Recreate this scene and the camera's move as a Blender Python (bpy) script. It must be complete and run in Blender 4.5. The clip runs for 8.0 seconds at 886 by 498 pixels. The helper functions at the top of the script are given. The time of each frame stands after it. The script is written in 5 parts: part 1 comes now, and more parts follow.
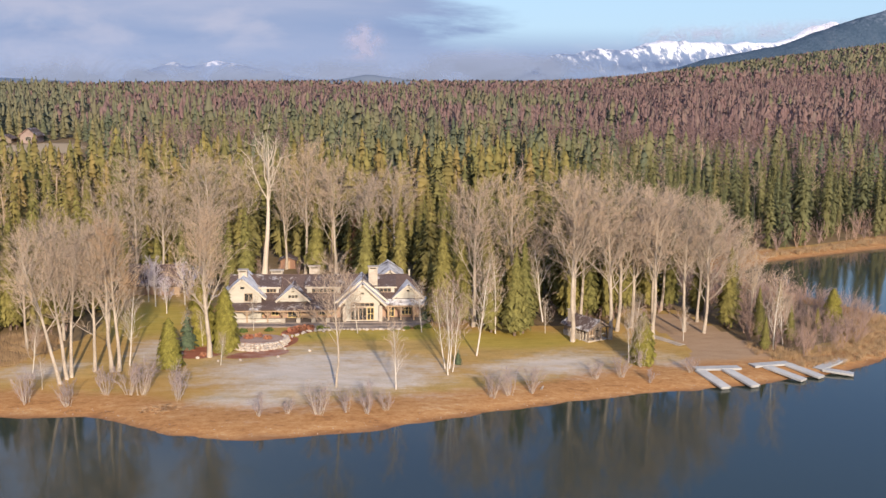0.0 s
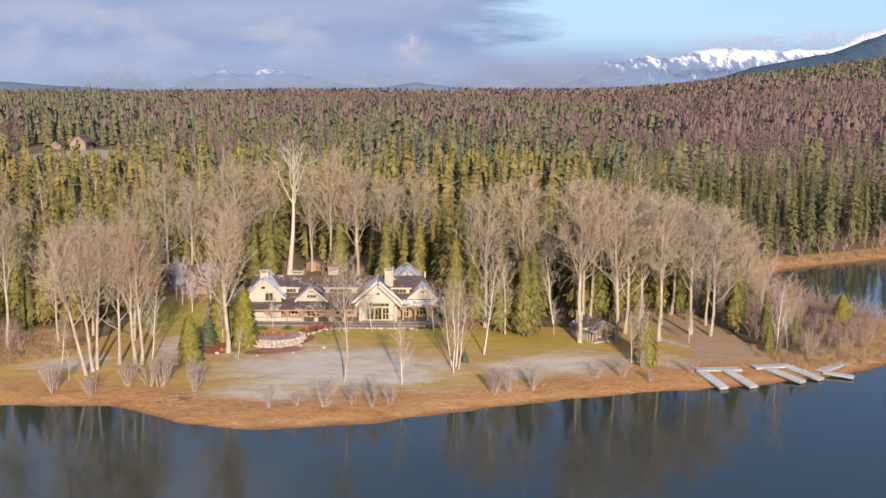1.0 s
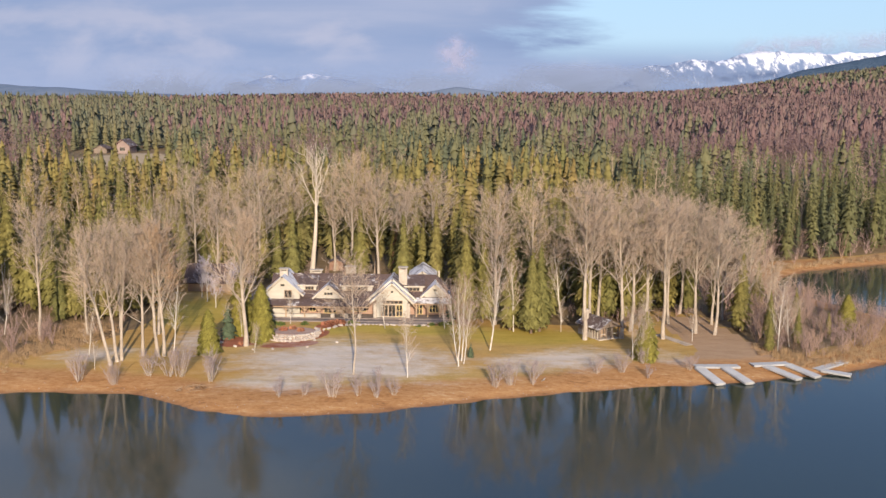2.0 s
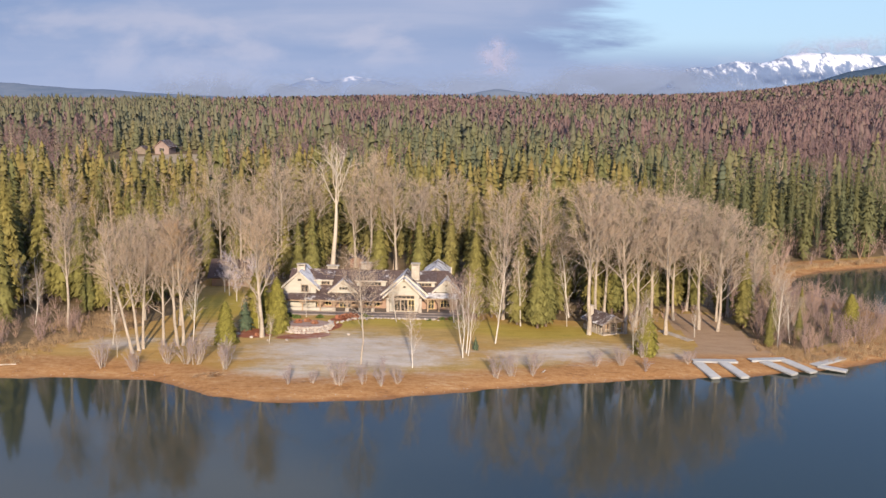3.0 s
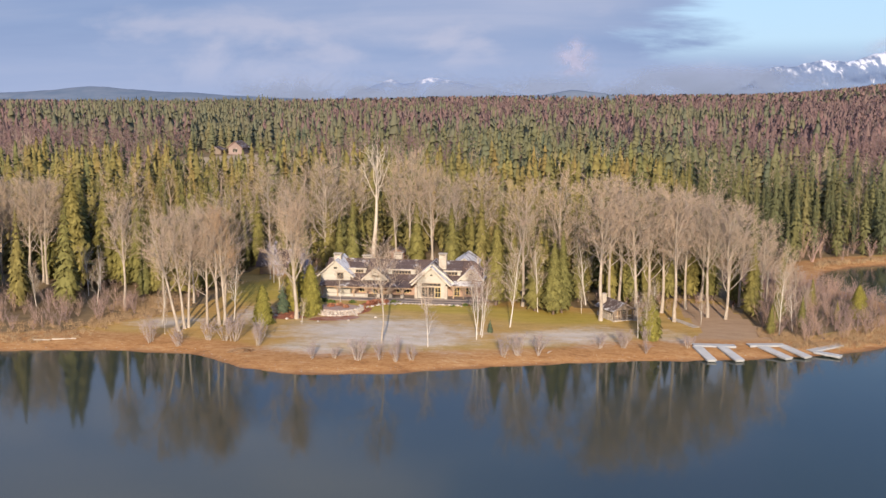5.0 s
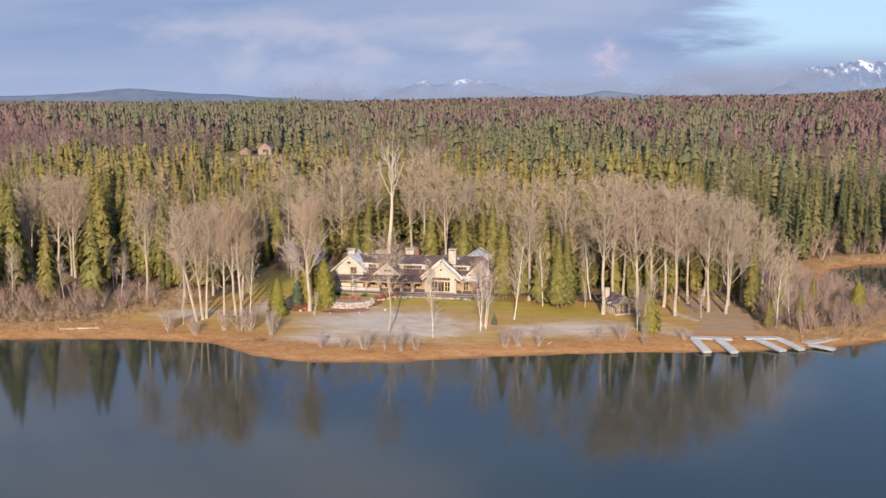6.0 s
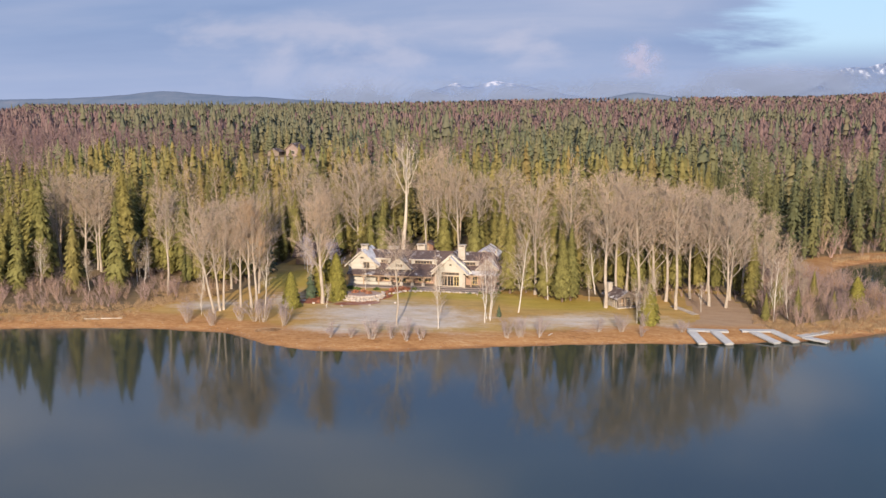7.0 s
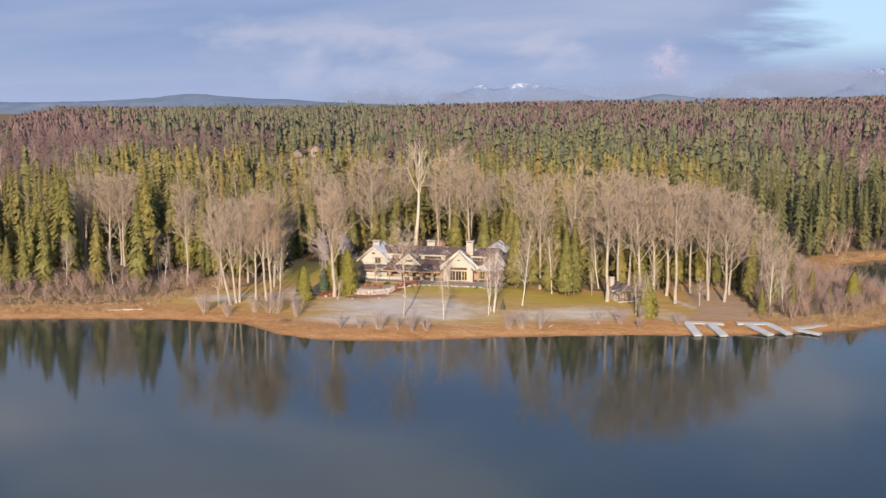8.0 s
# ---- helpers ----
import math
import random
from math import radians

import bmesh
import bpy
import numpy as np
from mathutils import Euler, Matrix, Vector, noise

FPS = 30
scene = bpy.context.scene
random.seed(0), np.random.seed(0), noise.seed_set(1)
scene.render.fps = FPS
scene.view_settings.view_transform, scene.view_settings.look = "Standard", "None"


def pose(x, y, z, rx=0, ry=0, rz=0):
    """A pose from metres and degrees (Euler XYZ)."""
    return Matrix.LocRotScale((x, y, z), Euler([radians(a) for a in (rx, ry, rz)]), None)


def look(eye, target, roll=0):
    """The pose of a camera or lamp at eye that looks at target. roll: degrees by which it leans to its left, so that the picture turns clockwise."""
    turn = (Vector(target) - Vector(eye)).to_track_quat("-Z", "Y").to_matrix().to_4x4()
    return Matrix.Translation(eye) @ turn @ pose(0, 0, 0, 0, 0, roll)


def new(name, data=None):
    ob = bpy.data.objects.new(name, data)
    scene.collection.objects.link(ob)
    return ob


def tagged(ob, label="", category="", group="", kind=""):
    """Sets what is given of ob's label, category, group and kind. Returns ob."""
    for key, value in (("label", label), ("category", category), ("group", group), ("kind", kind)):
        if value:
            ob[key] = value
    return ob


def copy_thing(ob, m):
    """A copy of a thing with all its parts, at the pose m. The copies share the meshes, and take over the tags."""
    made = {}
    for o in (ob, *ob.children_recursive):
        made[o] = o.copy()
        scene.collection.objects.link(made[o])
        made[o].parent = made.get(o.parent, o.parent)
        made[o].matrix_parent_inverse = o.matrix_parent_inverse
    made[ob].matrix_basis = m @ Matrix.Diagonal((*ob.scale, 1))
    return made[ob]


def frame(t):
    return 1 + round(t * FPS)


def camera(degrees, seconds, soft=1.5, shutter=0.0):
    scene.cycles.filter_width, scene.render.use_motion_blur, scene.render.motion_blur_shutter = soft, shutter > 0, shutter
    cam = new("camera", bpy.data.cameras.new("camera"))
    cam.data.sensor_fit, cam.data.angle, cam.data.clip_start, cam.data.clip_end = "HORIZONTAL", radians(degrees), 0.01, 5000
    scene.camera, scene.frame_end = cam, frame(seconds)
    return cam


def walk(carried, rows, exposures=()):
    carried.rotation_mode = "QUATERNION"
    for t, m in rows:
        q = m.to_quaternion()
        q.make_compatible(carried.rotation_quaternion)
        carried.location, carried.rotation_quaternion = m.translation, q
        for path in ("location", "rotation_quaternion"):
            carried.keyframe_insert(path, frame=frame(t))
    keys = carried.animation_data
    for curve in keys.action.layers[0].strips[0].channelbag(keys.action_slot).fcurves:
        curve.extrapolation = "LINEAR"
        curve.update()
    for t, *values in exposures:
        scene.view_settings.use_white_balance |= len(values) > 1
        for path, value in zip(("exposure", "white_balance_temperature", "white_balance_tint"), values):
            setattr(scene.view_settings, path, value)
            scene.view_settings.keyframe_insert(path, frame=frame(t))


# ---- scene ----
cam = camera(48.0, 8.0)
PATH = [
    (0, (-6.498, -129.897, 41.543), (-6.309, -127.931, 41.228), 0.8),
    (0.5, (-3.864, -133.097, 41.654), (-3.722, -131.126, 41.346), 0.8),
    (1, (-1.039, -136.15, 41.687), (-0.945, -134.176, 41.386), 0.8),
    (1.5, (1.786, -139.418, 41.836), (1.834, -137.441, 41.539), 0.7),
    (3, (10.343, -148.796, 41.968), (10.265, -146.819, 41.677), 0.7),
    (3.5, (13.166, -151.861, 41.922), (13.047, -149.886, 41.631), 0.6),
    (4, (16.078, -155.062, 41.924), (15.918, -153.089, 41.634), 0.6),
    (4.5, (19.027, -158.291, 41.964), (18.827, -156.322, 41.674), 0.5),
    (6, (27.722, -167.717, 41.835), (27.419, -165.761, 41.547), 0.3),
    (6.5, (30.836, -170.841, 41.636), (30.5, -168.89, 41.35), 0.2),
    (7, (33.616, -173.973, 41.49), (33.25, -172.028, 41.206), 0.2),
    (7.5, (36.368, -177.267, 41.38), (35.974, -175.326, 41.099), 0.1),
    (8, (38.982, -180.698, 41.179), (38.564, -178.763, 40.899), 0.1),
]
walk(cam, [(t, look(eye, target, roll)) for t, eye, target, roll in PATH])

# ---- light ----
SUN_AZ, SUN_EL = radians(173.0), radians(17.5)
sun_way = Vector((math.sin(SUN_AZ) * math.cos(SUN_EL), math.cos(SUN_AZ) * math.cos(SUN_EL), math.sin(SUN_EL)))
sun = new("sun", bpy.data.lights.new("sun", "SUN"))
sun.data.energy, sun.data.angle, sun.data.color = 4.8, radians(0.6), (1.0, 0.85, 0.68)
sun.matrix_basis = look(sun_way * 300, (0, 0, 0))
scene.view_settings.exposure = 0.58

world = bpy.data.worlds.new("sky")
scene.world = world
world.use_nodes = True
wt = world.node_tree
wt.nodes.clear()


class Nodes:
    """Short-hand for building node trees."""

    def __init__(self, tree):
        self.tree = tree

    def link(self, a, b):
        self.tree.links.new(a, b)

    def noise(self, vec, scale, detail=4.0, rough=0.55, distort=0.0):
        n = self.tree.nodes.new("ShaderNodeTexNoise")
        n.inputs["Scale"].default_value, n.inputs["Detail"].default_value = scale, detail
        n.inputs["Roughness"].default_value, n.inputs["Distortion"].default_value = rough, distort
        if vec is not None:
            self.link(vec, n.inputs["Vector"])
        return n.outputs["Fac"]

    def ramp(self, fac, stops):
        n = self.tree.nodes.new("ShaderNodeValToRGB")
        e = n.color_ramp.elements
        while len(e) < len(stops):
            e.new(0.5)
        for el, (at, col) in zip(e, stops):
            el.position = at
            el.color = (*col, 1) if isinstance(col, tuple) else (col, col, col, 1)
        self.link(fac, n.inputs["Fac"])
        return n.outputs["Color"]

    def mix(self, fac, a, b, kind="MIX"):
        n = self.tree.nodes.new("ShaderNodeMix")
        n.data_type, n.blend_type = "RGBA", kind
        for sock, v in ((n.inputs[0], fac), (n.inputs[6], a), (n.inputs[7], b)):
            if isinstance(v, (int, float)):
                sock.default_value = v
            elif isinstance(v, tuple):
                sock.default_value = (*v, 1)
            else:
                self.link(v, sock)
        return n.outputs[2]

    def math(self, op, a, b=0.0, clamp=False):
        n = self.tree.nodes.new("ShaderNodeMath")
        n.operation, n.use_clamp = op, clamp
        for sock, v in ((n.inputs[0], a), (n.inputs[1], b)):
            if isinstance(v, (int, float)):
                sock.default_value = v
            else:
                self.link(v, sock)
        return n.outputs[0]

    def mapped(self, vec, scale=(1, 1, 1), loc=(0, 0, 0), rot=(0, 0, 0)):
        n = self.tree.nodes.new("ShaderNodeMapping")
        n.inputs["Scale"].default_value, n.inputs["Location"].default_value = scale, loc
        n.inputs["Rotation"].default_value = rot
        self.link(vec, n.inputs["Vector"])
        return n.outputs["Vector"]

    def remap(self, v, a, b, c=0.0, d=1.0):
        n = self.tree.nodes.new("ShaderNodeMapRange")
        n.interpolation_type = "SMOOTHSTEP"
        self.link(v, n.inputs["Value"])
        for k, x in (("From Min", a), ("From Max", b), ("To Min", c), ("To Max", d)):
            n.inputs[k].default_value = x
        return n.outputs["Result"]


w = Nodes(wt)
w_out, w_back = wt.nodes.new("ShaderNodeOutputWorld"), wt.nodes.new("ShaderNodeBackground")
nishita = wt.nodes.new("ShaderNodeTexSky")
nishita.sky_type, nishita.sun_disc = "NISHITA", False
nishita.sun_elevation, nishita.sun_rotation = SUN_EL, SUN_AZ
nishita.air_density, nishita.dust_density = 1.0, 1.2
w_co = wt.nodes.new("ShaderNodeTexCoord").outputs["Generated"]
w_sep = wt.nodes.new("ShaderNodeSeparateXYZ")
w.link(w_co, w_sep.inputs[0])
up_z = w.math("MAXIMUM", w_sep.outputs["Z"], 0.0)
# a cloud deck seen at a slant: coordinates on a plane overhead
lift = w.math("ADD", up_z, 0.11)
deck_xy = wt.nodes.new("ShaderNodeCombineXYZ")
w.link(w.math("DIVIDE", w_sep.outputs["X"], lift), deck_xy.inputs[0])
w.link(w.math("DIVIDE", w_sep.outputs["Y"], lift), deck_xy.inputs[1])
deck_v = deck_xy.outputs[0]
broad = w.noise(w.mapped(deck_v, (0.42, 0.55, 1), (1.7, 0.4, 0)), 1.0, 5, 0.5, 0.4)
fine = w.noise(w.mapped(deck_v, (0.55, 0.9, 1), (3, 1, 0)), 1.3, 6, 0.55, 0.3)
deck_tone = w.math("ADD", w.math("MULTIPLY", broad, 0.65), w.math("MULTIPLY", fine, 0.35))
deck_col = w.ramp(deck_tone, [(0.34, (1.6, 2.25, 3.8)), (0.46, (1.95, 2.6, 4.15)), (0.56, (2.3, 2.85, 4.3)), (0.68, (3.0, 3.35, 4.6))])
# overhead the deck breaks up into blue gaps and pale cloud
gaps = w.noise(w.mapped(deck_v, (0.9, 1.1, 1), (5.3, 2.0, 0)), 1.0, 5, 0.5, 0.3)
gaps = w.math("SUBTRACT", gaps, w.math("MULTIPLY", w_sep.outputs["X"], 0.10))
broken = w.ramp(gaps, [(0.40, (1.3, 2.4, 5.2)), (0.48, (2.0, 3.1, 5.7)), (0.54, (3.5, 4.1, 6.0)), (0.64, (5.3, 5.4, 6.4))])
deck_col = w.mix(w.remap(up_z, 0.12, 0.34), deck_col, broken)
# brighter heaps low over the horizon
heap = w.noise(w.mapped(w_co, (4.5, 4.5, 8), (0.6, 0, 0.2)), 1.5, 7, 0.52, 0.3)
heap_band = w.math("MULTIPLY", w.remap(up_z, 0.0, 0.03), w.remap(up_z, 0.13, 0.05))
heap_fac = w.math("MULTIPLY", w.remap(heap, 0.53, 0.68), w.math("MULTIPLY", heap_band, 0.75))
deck_col = w.mix(heap_fac, deck_col, (3.8, 3.85, 4.8))
haze_fac = w.math("MULTIPLY", w.remap(up_z, 0.085, 0.0), 0.7)
deck_col = w.mix(haze_fac, deck_col, (2.8, 3.3, 4.8))
# the deck ends towards the north-east, where the sky is clear
side = w.math("SUBTRACT", w_sep.outputs["X"], w.math("MULTIPLY", up_z, 0.35))
edge = w.math("ADD", side, w.math("MULTIPLY", w.math("SUBTRACT", w.noise(w.mapped(w_co, (4, 4, 22)), 1.4, 6, 0.6, 0.3), 0.5), 0.30))
clear = w.math("MULTIPLY", w.remap(edge, 0.035, 0.125), w.remap(up_z, 0.03, 0.065))
sky_col = w.mix(0.75, nishita.outputs["Color"], w.ramp(w.remap(up_z, 0.10, 0.30), [(0.0, (3.1, 4.8, 7.0)), (1.0, (0.9, 2.1, 5.0))]))
w.link(w.mix(clear, deck_col, sky_col), w_back.inputs["Color"])
w_back.inputs["Strength"].default_value = 0.1
w.link(w_back.outputs[0], w_out.inputs["Surface"])


# ---- materials ----
def material(name, rough=0.8, metal=0.0, spec=0.3):
    m = bpy.data.materials.new(name)
    m.use_nodes = True
    n = Nodes(m.node_tree)
    b = m.node_tree.nodes["Principled BSDF"]
    b.inputs["Roughness"].default_value, b.inputs["Metallic"].default_value = rough, metal
    b.inputs["Specular IOR Level"].default_value = spec
    n.bsdf = b
    n.pos = m.node_tree.nodes.new("ShaderNodeTexCoord").outputs["Object"]
    return m, n


def bump(n, height, strength=0.4, distance=0.05):
    k = n.tree.nodes.new("ShaderNodeBump")
    k.inputs["Strength"].default_value, k.inputs["Distance"].default_value = strength, distance
    n.link(height, k.inputs["Height"])
    n.link(k.outputs[0], n.bsdf.inputs["Normal"])


def attribute(n, name):
    a = n.tree.nodes.new("ShaderNodeAttribute")
    a.attribute_name = name
    return a.outputs["Fac"]


def plain(name, a, b, scale=3.0, rough=0.8, metal=0.0, spec=0.3, stretch=(1, 1, 1), relief=0.3):
    """A surface that varies between two colours at two scales."""
    m, n = material(name, rough, metal, spec)
    v = n.mapped(n.pos, stretch)
    big, small = n.noise(v, scale * 0.25, 3), n.noise(v, scale * 2.2, 5, 0.65)
    f = n.math("ADD", n.math("MULTIPLY", big, 0.5), n.math("MULTIPLY", small, 0.5))
    n.link(n.ramp(f, [(0.33, a), (0.67, b)]), n.bsdf.inputs["Base Color"])
    bump(n, small, relief, 0.04)
    return m


def varied(name, cols, rough=0.85, grain=1.5, amount=0.35, spec=0.15, thin=0.0):
    """For plants: one tone for each tree, and mottling within it."""
    m, n = material(name, rough, 0.0, spec)
    oi = n.tree.nodes.new("ShaderNodeObjectInfo")
    f = n.math("FRACT", n.math("ADD", attribute(n, "tint"), oi.outputs["Random"]))
    isl = n.tree.nodes.new("ShaderNodeNewGeometry").outputs["Random Per Island"]
    stops = [(i / max(1, len(cols) - 1), c) for i, c in enumerate(cols)]
    c = n.ramp(f, stops)
    mott = n.math("ADD", n.math("MULTIPLY", isl, 0.6), n.math("MULTIPLY", n.noise(n.pos, grain, 2), 0.4))
    c = n.mix(1.0, c, n.ramp(mott, [(0.2, 1 - amount), (0.8, 1 + amount)]), "MULTIPLY")
    n.link(c, n.bsdf.inputs["Base Color"])
    if thin:
        through_light, blend = n.tree.nodes.new("ShaderNodeBsdfTranslucent"), n.tree.nodes.new("ShaderNodeMixShader")
        n.link(c, through_light.inputs["Color"])
        blend.inputs[0].default_value = thin
        n.link(n.bsdf.outputs[0], blend.inputs[1])
        n.link(through_light.outputs[0], blend.inputs[2])
        n.link(blend.outputs[0], n.tree.nodes["Material Output"].inputs["Surface"])
    return m


FIR_NEAR = varied("fir_needles", [(0.205, 0.180, 0.056), (0.158, 0.150, 0.052), (0.230, 0.192, 0.060), (0.178, 0.164, 0.054), (0.218, 0.178, 0.060)], thin=0.25)
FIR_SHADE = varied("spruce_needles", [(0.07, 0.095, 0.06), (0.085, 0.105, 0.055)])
CEDAR = varied("cedar_needles", [(0.247, 0.209, 0.048), (0.208, 0.187, 0.045)], thin=0.25)
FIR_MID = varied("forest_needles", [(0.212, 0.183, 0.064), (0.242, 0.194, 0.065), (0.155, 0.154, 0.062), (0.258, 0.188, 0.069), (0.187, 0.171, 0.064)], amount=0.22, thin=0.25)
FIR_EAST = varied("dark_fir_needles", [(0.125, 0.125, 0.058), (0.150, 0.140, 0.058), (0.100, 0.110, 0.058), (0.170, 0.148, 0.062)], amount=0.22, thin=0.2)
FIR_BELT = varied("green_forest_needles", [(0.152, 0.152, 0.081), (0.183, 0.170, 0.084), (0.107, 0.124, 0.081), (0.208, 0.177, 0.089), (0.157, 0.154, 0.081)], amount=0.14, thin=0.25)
# both far tones are paler with more blue, painted in for distance haze
FIR_FAR = varied("hazed_forest_needles", [(0.172, 0.166, 0.103), (0.195, 0.180, 0.107), (0.157, 0.164, 0.108), (0.208, 0.176, 0.109)], amount=0.08, thin=0.3)
LARCH_FAR = varied("hazed_bare_larch_twigs", [(0.235, 0.145, 0.135), (0.209, 0.138, 0.132), (0.248, 0.163, 0.144), (0.216, 0.161, 0.140)], amount=0.08, thin=0.3)
TWIG = varied("bare_twigs", [(0.40, 0.298, 0.215), (0.35, 0.268, 0.20), (0.44, 0.325, 0.225)], amount=0.2)
TWIG_BIRCH = varied("birch_twigs", [(0.34, 0.235, 0.19), (0.30, 0.20, 0.165)], amount=0.2)
TWIG_RED = varied("reddish_twigs", [(0.42, 0.275, 0.155), (0.39, 0.255, 0.15)], amount=0.2)
FROST_TWIG = varied("frosted_twigs", [(0.52, 0.45, 0.47), (0.46, 0.40, 0.42)], amount=0.15)
SHRUB = varied("shrub_twigs", [(0.36, 0.285, 0.265), (0.33, 0.255, 0.235)], amount=0.2)
THICKET = varied("thicket_twigs", [(0.350, 0.233, 0.189), (0.290, 0.204, 0.179), (0.380, 0.252, 0.168)], amount=0.25)
REED = varied("dry_reed", [(0.42, 0.28, 0.15), (0.37, 0.235, 0.12)], amount=0.25)
BARK = plain("grey_bark", (0.22, 0.178, 0.138), (0.51, 0.43, 0.345), 3.5, 0.9, stretch=(1, 1, 0.5), relief=0.7)
BIRCH_BARK = plain("birch_bark", (0.38, 0.325, 0.27), (0.72, 0.66, 0.58), 2.0, 0.7, stretch=(1, 1, 2.5))
FIR_BARK = plain("fir_bark", (0.10, 0.07, 0.05), (0.20, 0.14, 0.10), 3.0, 0.95, stretch=(1, 1, 0.25))
DEAD_BARK = plain("bleached_wood", (0.38, 0.315, 0.25), (0.58, 0.495, 0.40), 2.0, 0.85, stretch=(1, 1, 0.2))
CREAM = plain("cream_siding", (0.36, 0.33, 0.275), (0.49, 0.45, 0.38), 1.6, 0.75, stretch=(1, 1, 4))
TRIM = plain("pale_timber_trim", (0.42, 0.36, 0.28), (0.54, 0.47, 0.38), 2.0, 0.7)
TIMBER = plain("brown_timber", (0.27, 0.18, 0.115), (0.41, 0.29, 0.19), 3.0, 0.65, stretch=(1, 1, 0.3))
BROWN_WALL = plain("brown_timber_wall", (0.27, 0.165, 0.115), (0.40, 0.26, 0.185), 2.5, 0.8, stretch=(0.4, 1, 3))
YELLOW_FRAME = plain("golden_window_wood", (0.50, 0.36, 0.14), (0.62, 0.46, 0.20), 3.0, 0.6)
STONE = plain("pale_field_stone", (0.28, 0.235, 0.19), (0.52, 0.45, 0.37), 4.0, 0.9, relief=0.6)
PATIO = plain("dark_flagstone", (0.14, 0.11, 0.095), (0.28, 0.225, 0.19), 2.0, 0.85)
LOG = plain("weathered_log", (0.13, 0.10, 0.08), (0.27, 0.21, 0.16), 3.0, 0.85, stretch=(0.5, 0.5, 3))
DECK = plain("frosted_deck_boards", (0.34, 0.33, 0.315), (0.48, 0.47, 0.45), 3.0, 0.8)
FLOAT = plain("grey_dock_float", (0.26, 0.25, 0.25), (0.40, 0.39, 0.37), 3.0, 0.7)
ROCK = varied("garden_rock", [(0.36, 0.30, 0.25), (0.27, 0.23, 0.20), (0.43, 0.37, 0.31)], grain=4.0)
HEDGE = varied("evergreen_shrub_leaves", [(0.07, 0.10, 0.03), (0.12, 0.13, 0.03)])
RED_SHRUB = varied("rusty_shrub_leaves", [(0.26, 0.10, 0.06), (0.30, 0.14, 0.08)])

GLASS, g = material("window_glass", 0.06, 0.0, 0.9)
g.link(g.ramp(g.noise(g.pos, 0.8, 2), [(0.3, (0.02, 0.022, 0.025)), (0.7, (0.06, 0.055, 0.045))]), g.bsdf.inputs["Base Color"])


def shake_roof(name, frosty):
    m, n = material(name, 0.85)
    v = n.mapped(n.pos, (1, 1, 1))
    wave = n.tree.nodes.new("ShaderNodeTexWave")
    wave.wave_type, wave.bands_direction, wave.wave_profile = "BANDS", "Z", "SAW"
    wave.inputs["Scale"].default_value, wave.inputs["Distortion"].default_value = 2.6, 0.4
    n.link(v, wave.inputs["Vector"])
    rows = wave.outputs["Fac"]
    tone = n.math("ADD", n.math("MULTIPLY", n.noise(n.mapped(n.pos, (5, 5, 9)), 1.0, 3), 0.6), n.math("MULTIPLY", rows, 0.35))
    c = n.ramp(tone, [(0.3, (0.05, 0.034, 0.03)), (0.7, (0.15, 0.10, 0.088))])
    frost = n.math("ADD", n.math("MULTIPLY", n.noise(n.pos, 0.5, 4, 0.6), 0.55), n.math("MULTIPLY", n.noise(n.pos, 3.2, 5, 0.75), 0.45))
    f = n.remap(frost, 0.60 - 0.22 * frosty, 0.72 - 0.17 * frosty)
    c = n.mix(n.math("MULTIPLY", f, 0.85), c, (0.80, 0.77, 0.75))
    n.link(c, n.bsdf.inputs["Base Color"])
    bump(n, n.math("ADD", rows, n.noise(n.pos, 12, 2)), 0.5, 0.04)
    return m


ROOF = shake_roof("brown_shake_roof", 0.1)
ROOF_FROST = shake_roof("frosted_shake_roof", 1.05)
ROOF_CABIN = shake_roof("cabin_shake_roof", 0.6)
ROOF_HALF = shake_roof("part_frosted_shake_roof", 0.32)

# ground: sand and dead grass by the water, lawn, frost, gravel, bark mulch, forest floor
GROUND, n = material("ground", 0.95, 0.0, 0.1)
flow = n.mapped(n.pos, (0.35, 1.0, 1.0), (0, 0, 0), (0, 0, radians(-12)))
patch, mid, tiny = n.noise(flow, 0.10, 5, 0.6), n.noise(flow, 0.55, 5, 0.68), n.noise(n.pos, 3.5, 4, 0.7)
mottle = n.math("ADD", n.math("MULTIPLY", mid, 0.6), n.math("MULTIPLY", tiny, 0.4))
lawn = n.ramp(mottle, [(0.32, (0.23, 0.165, 0.05)), (0.46, (0.35, 0.232, 0.08)), (0.58, (0.44, 0.285, 0.10)), (0.70, (0.49, 0.345, 0.155))])
lawn = n.mix(n.remap(patch, 0.42, 0.62), lawn, n.ramp(mottle, [(0.3, (0.33, 0.185, 0.05)), (0.7, (0.45, 0.285, 0.10))]))
lawn = n.mix(n.math("MULTIPLY", attribute(n, "green"), 0.6), lawn, n.ramp(mottle, [(0.3, (0.24, 0.21, 0.025)), (0.7, (0.42, 0.325, 0.05))]))
grit = n.math("ADD", n.math("MULTIPLY", mid, 0.45), n.math("MULTIPLY", n.noise(n.mapped(n.pos, (0.6, 1, 1)), 1.8, 6, 0.75), 0.55))
sand = n.ramp(grit, [(0.33, (0.17, 0.085, 0.042)), (0.45, (0.325, 0.16, 0.062)), (0.57, (0.41, 0.228, 0.098)), (0.68, (0.48, 0.335, 0.19))])
forest = n.ramp(mottle, [(0.3, (0.11, 0.08, 0.045)), (0.7, (0.26, 0.175, 0.09))])
gravel = n.ramp(mottle, [(0.3, (0.27, 0.175, 0.105)), (0.7, (0.41, 0.28, 0.175))])
mulch = n.ramp(mottle, [(0.3, (0.20, 0.065, 0.035)), (0.7, (0.33, 0.13, 0.075))])
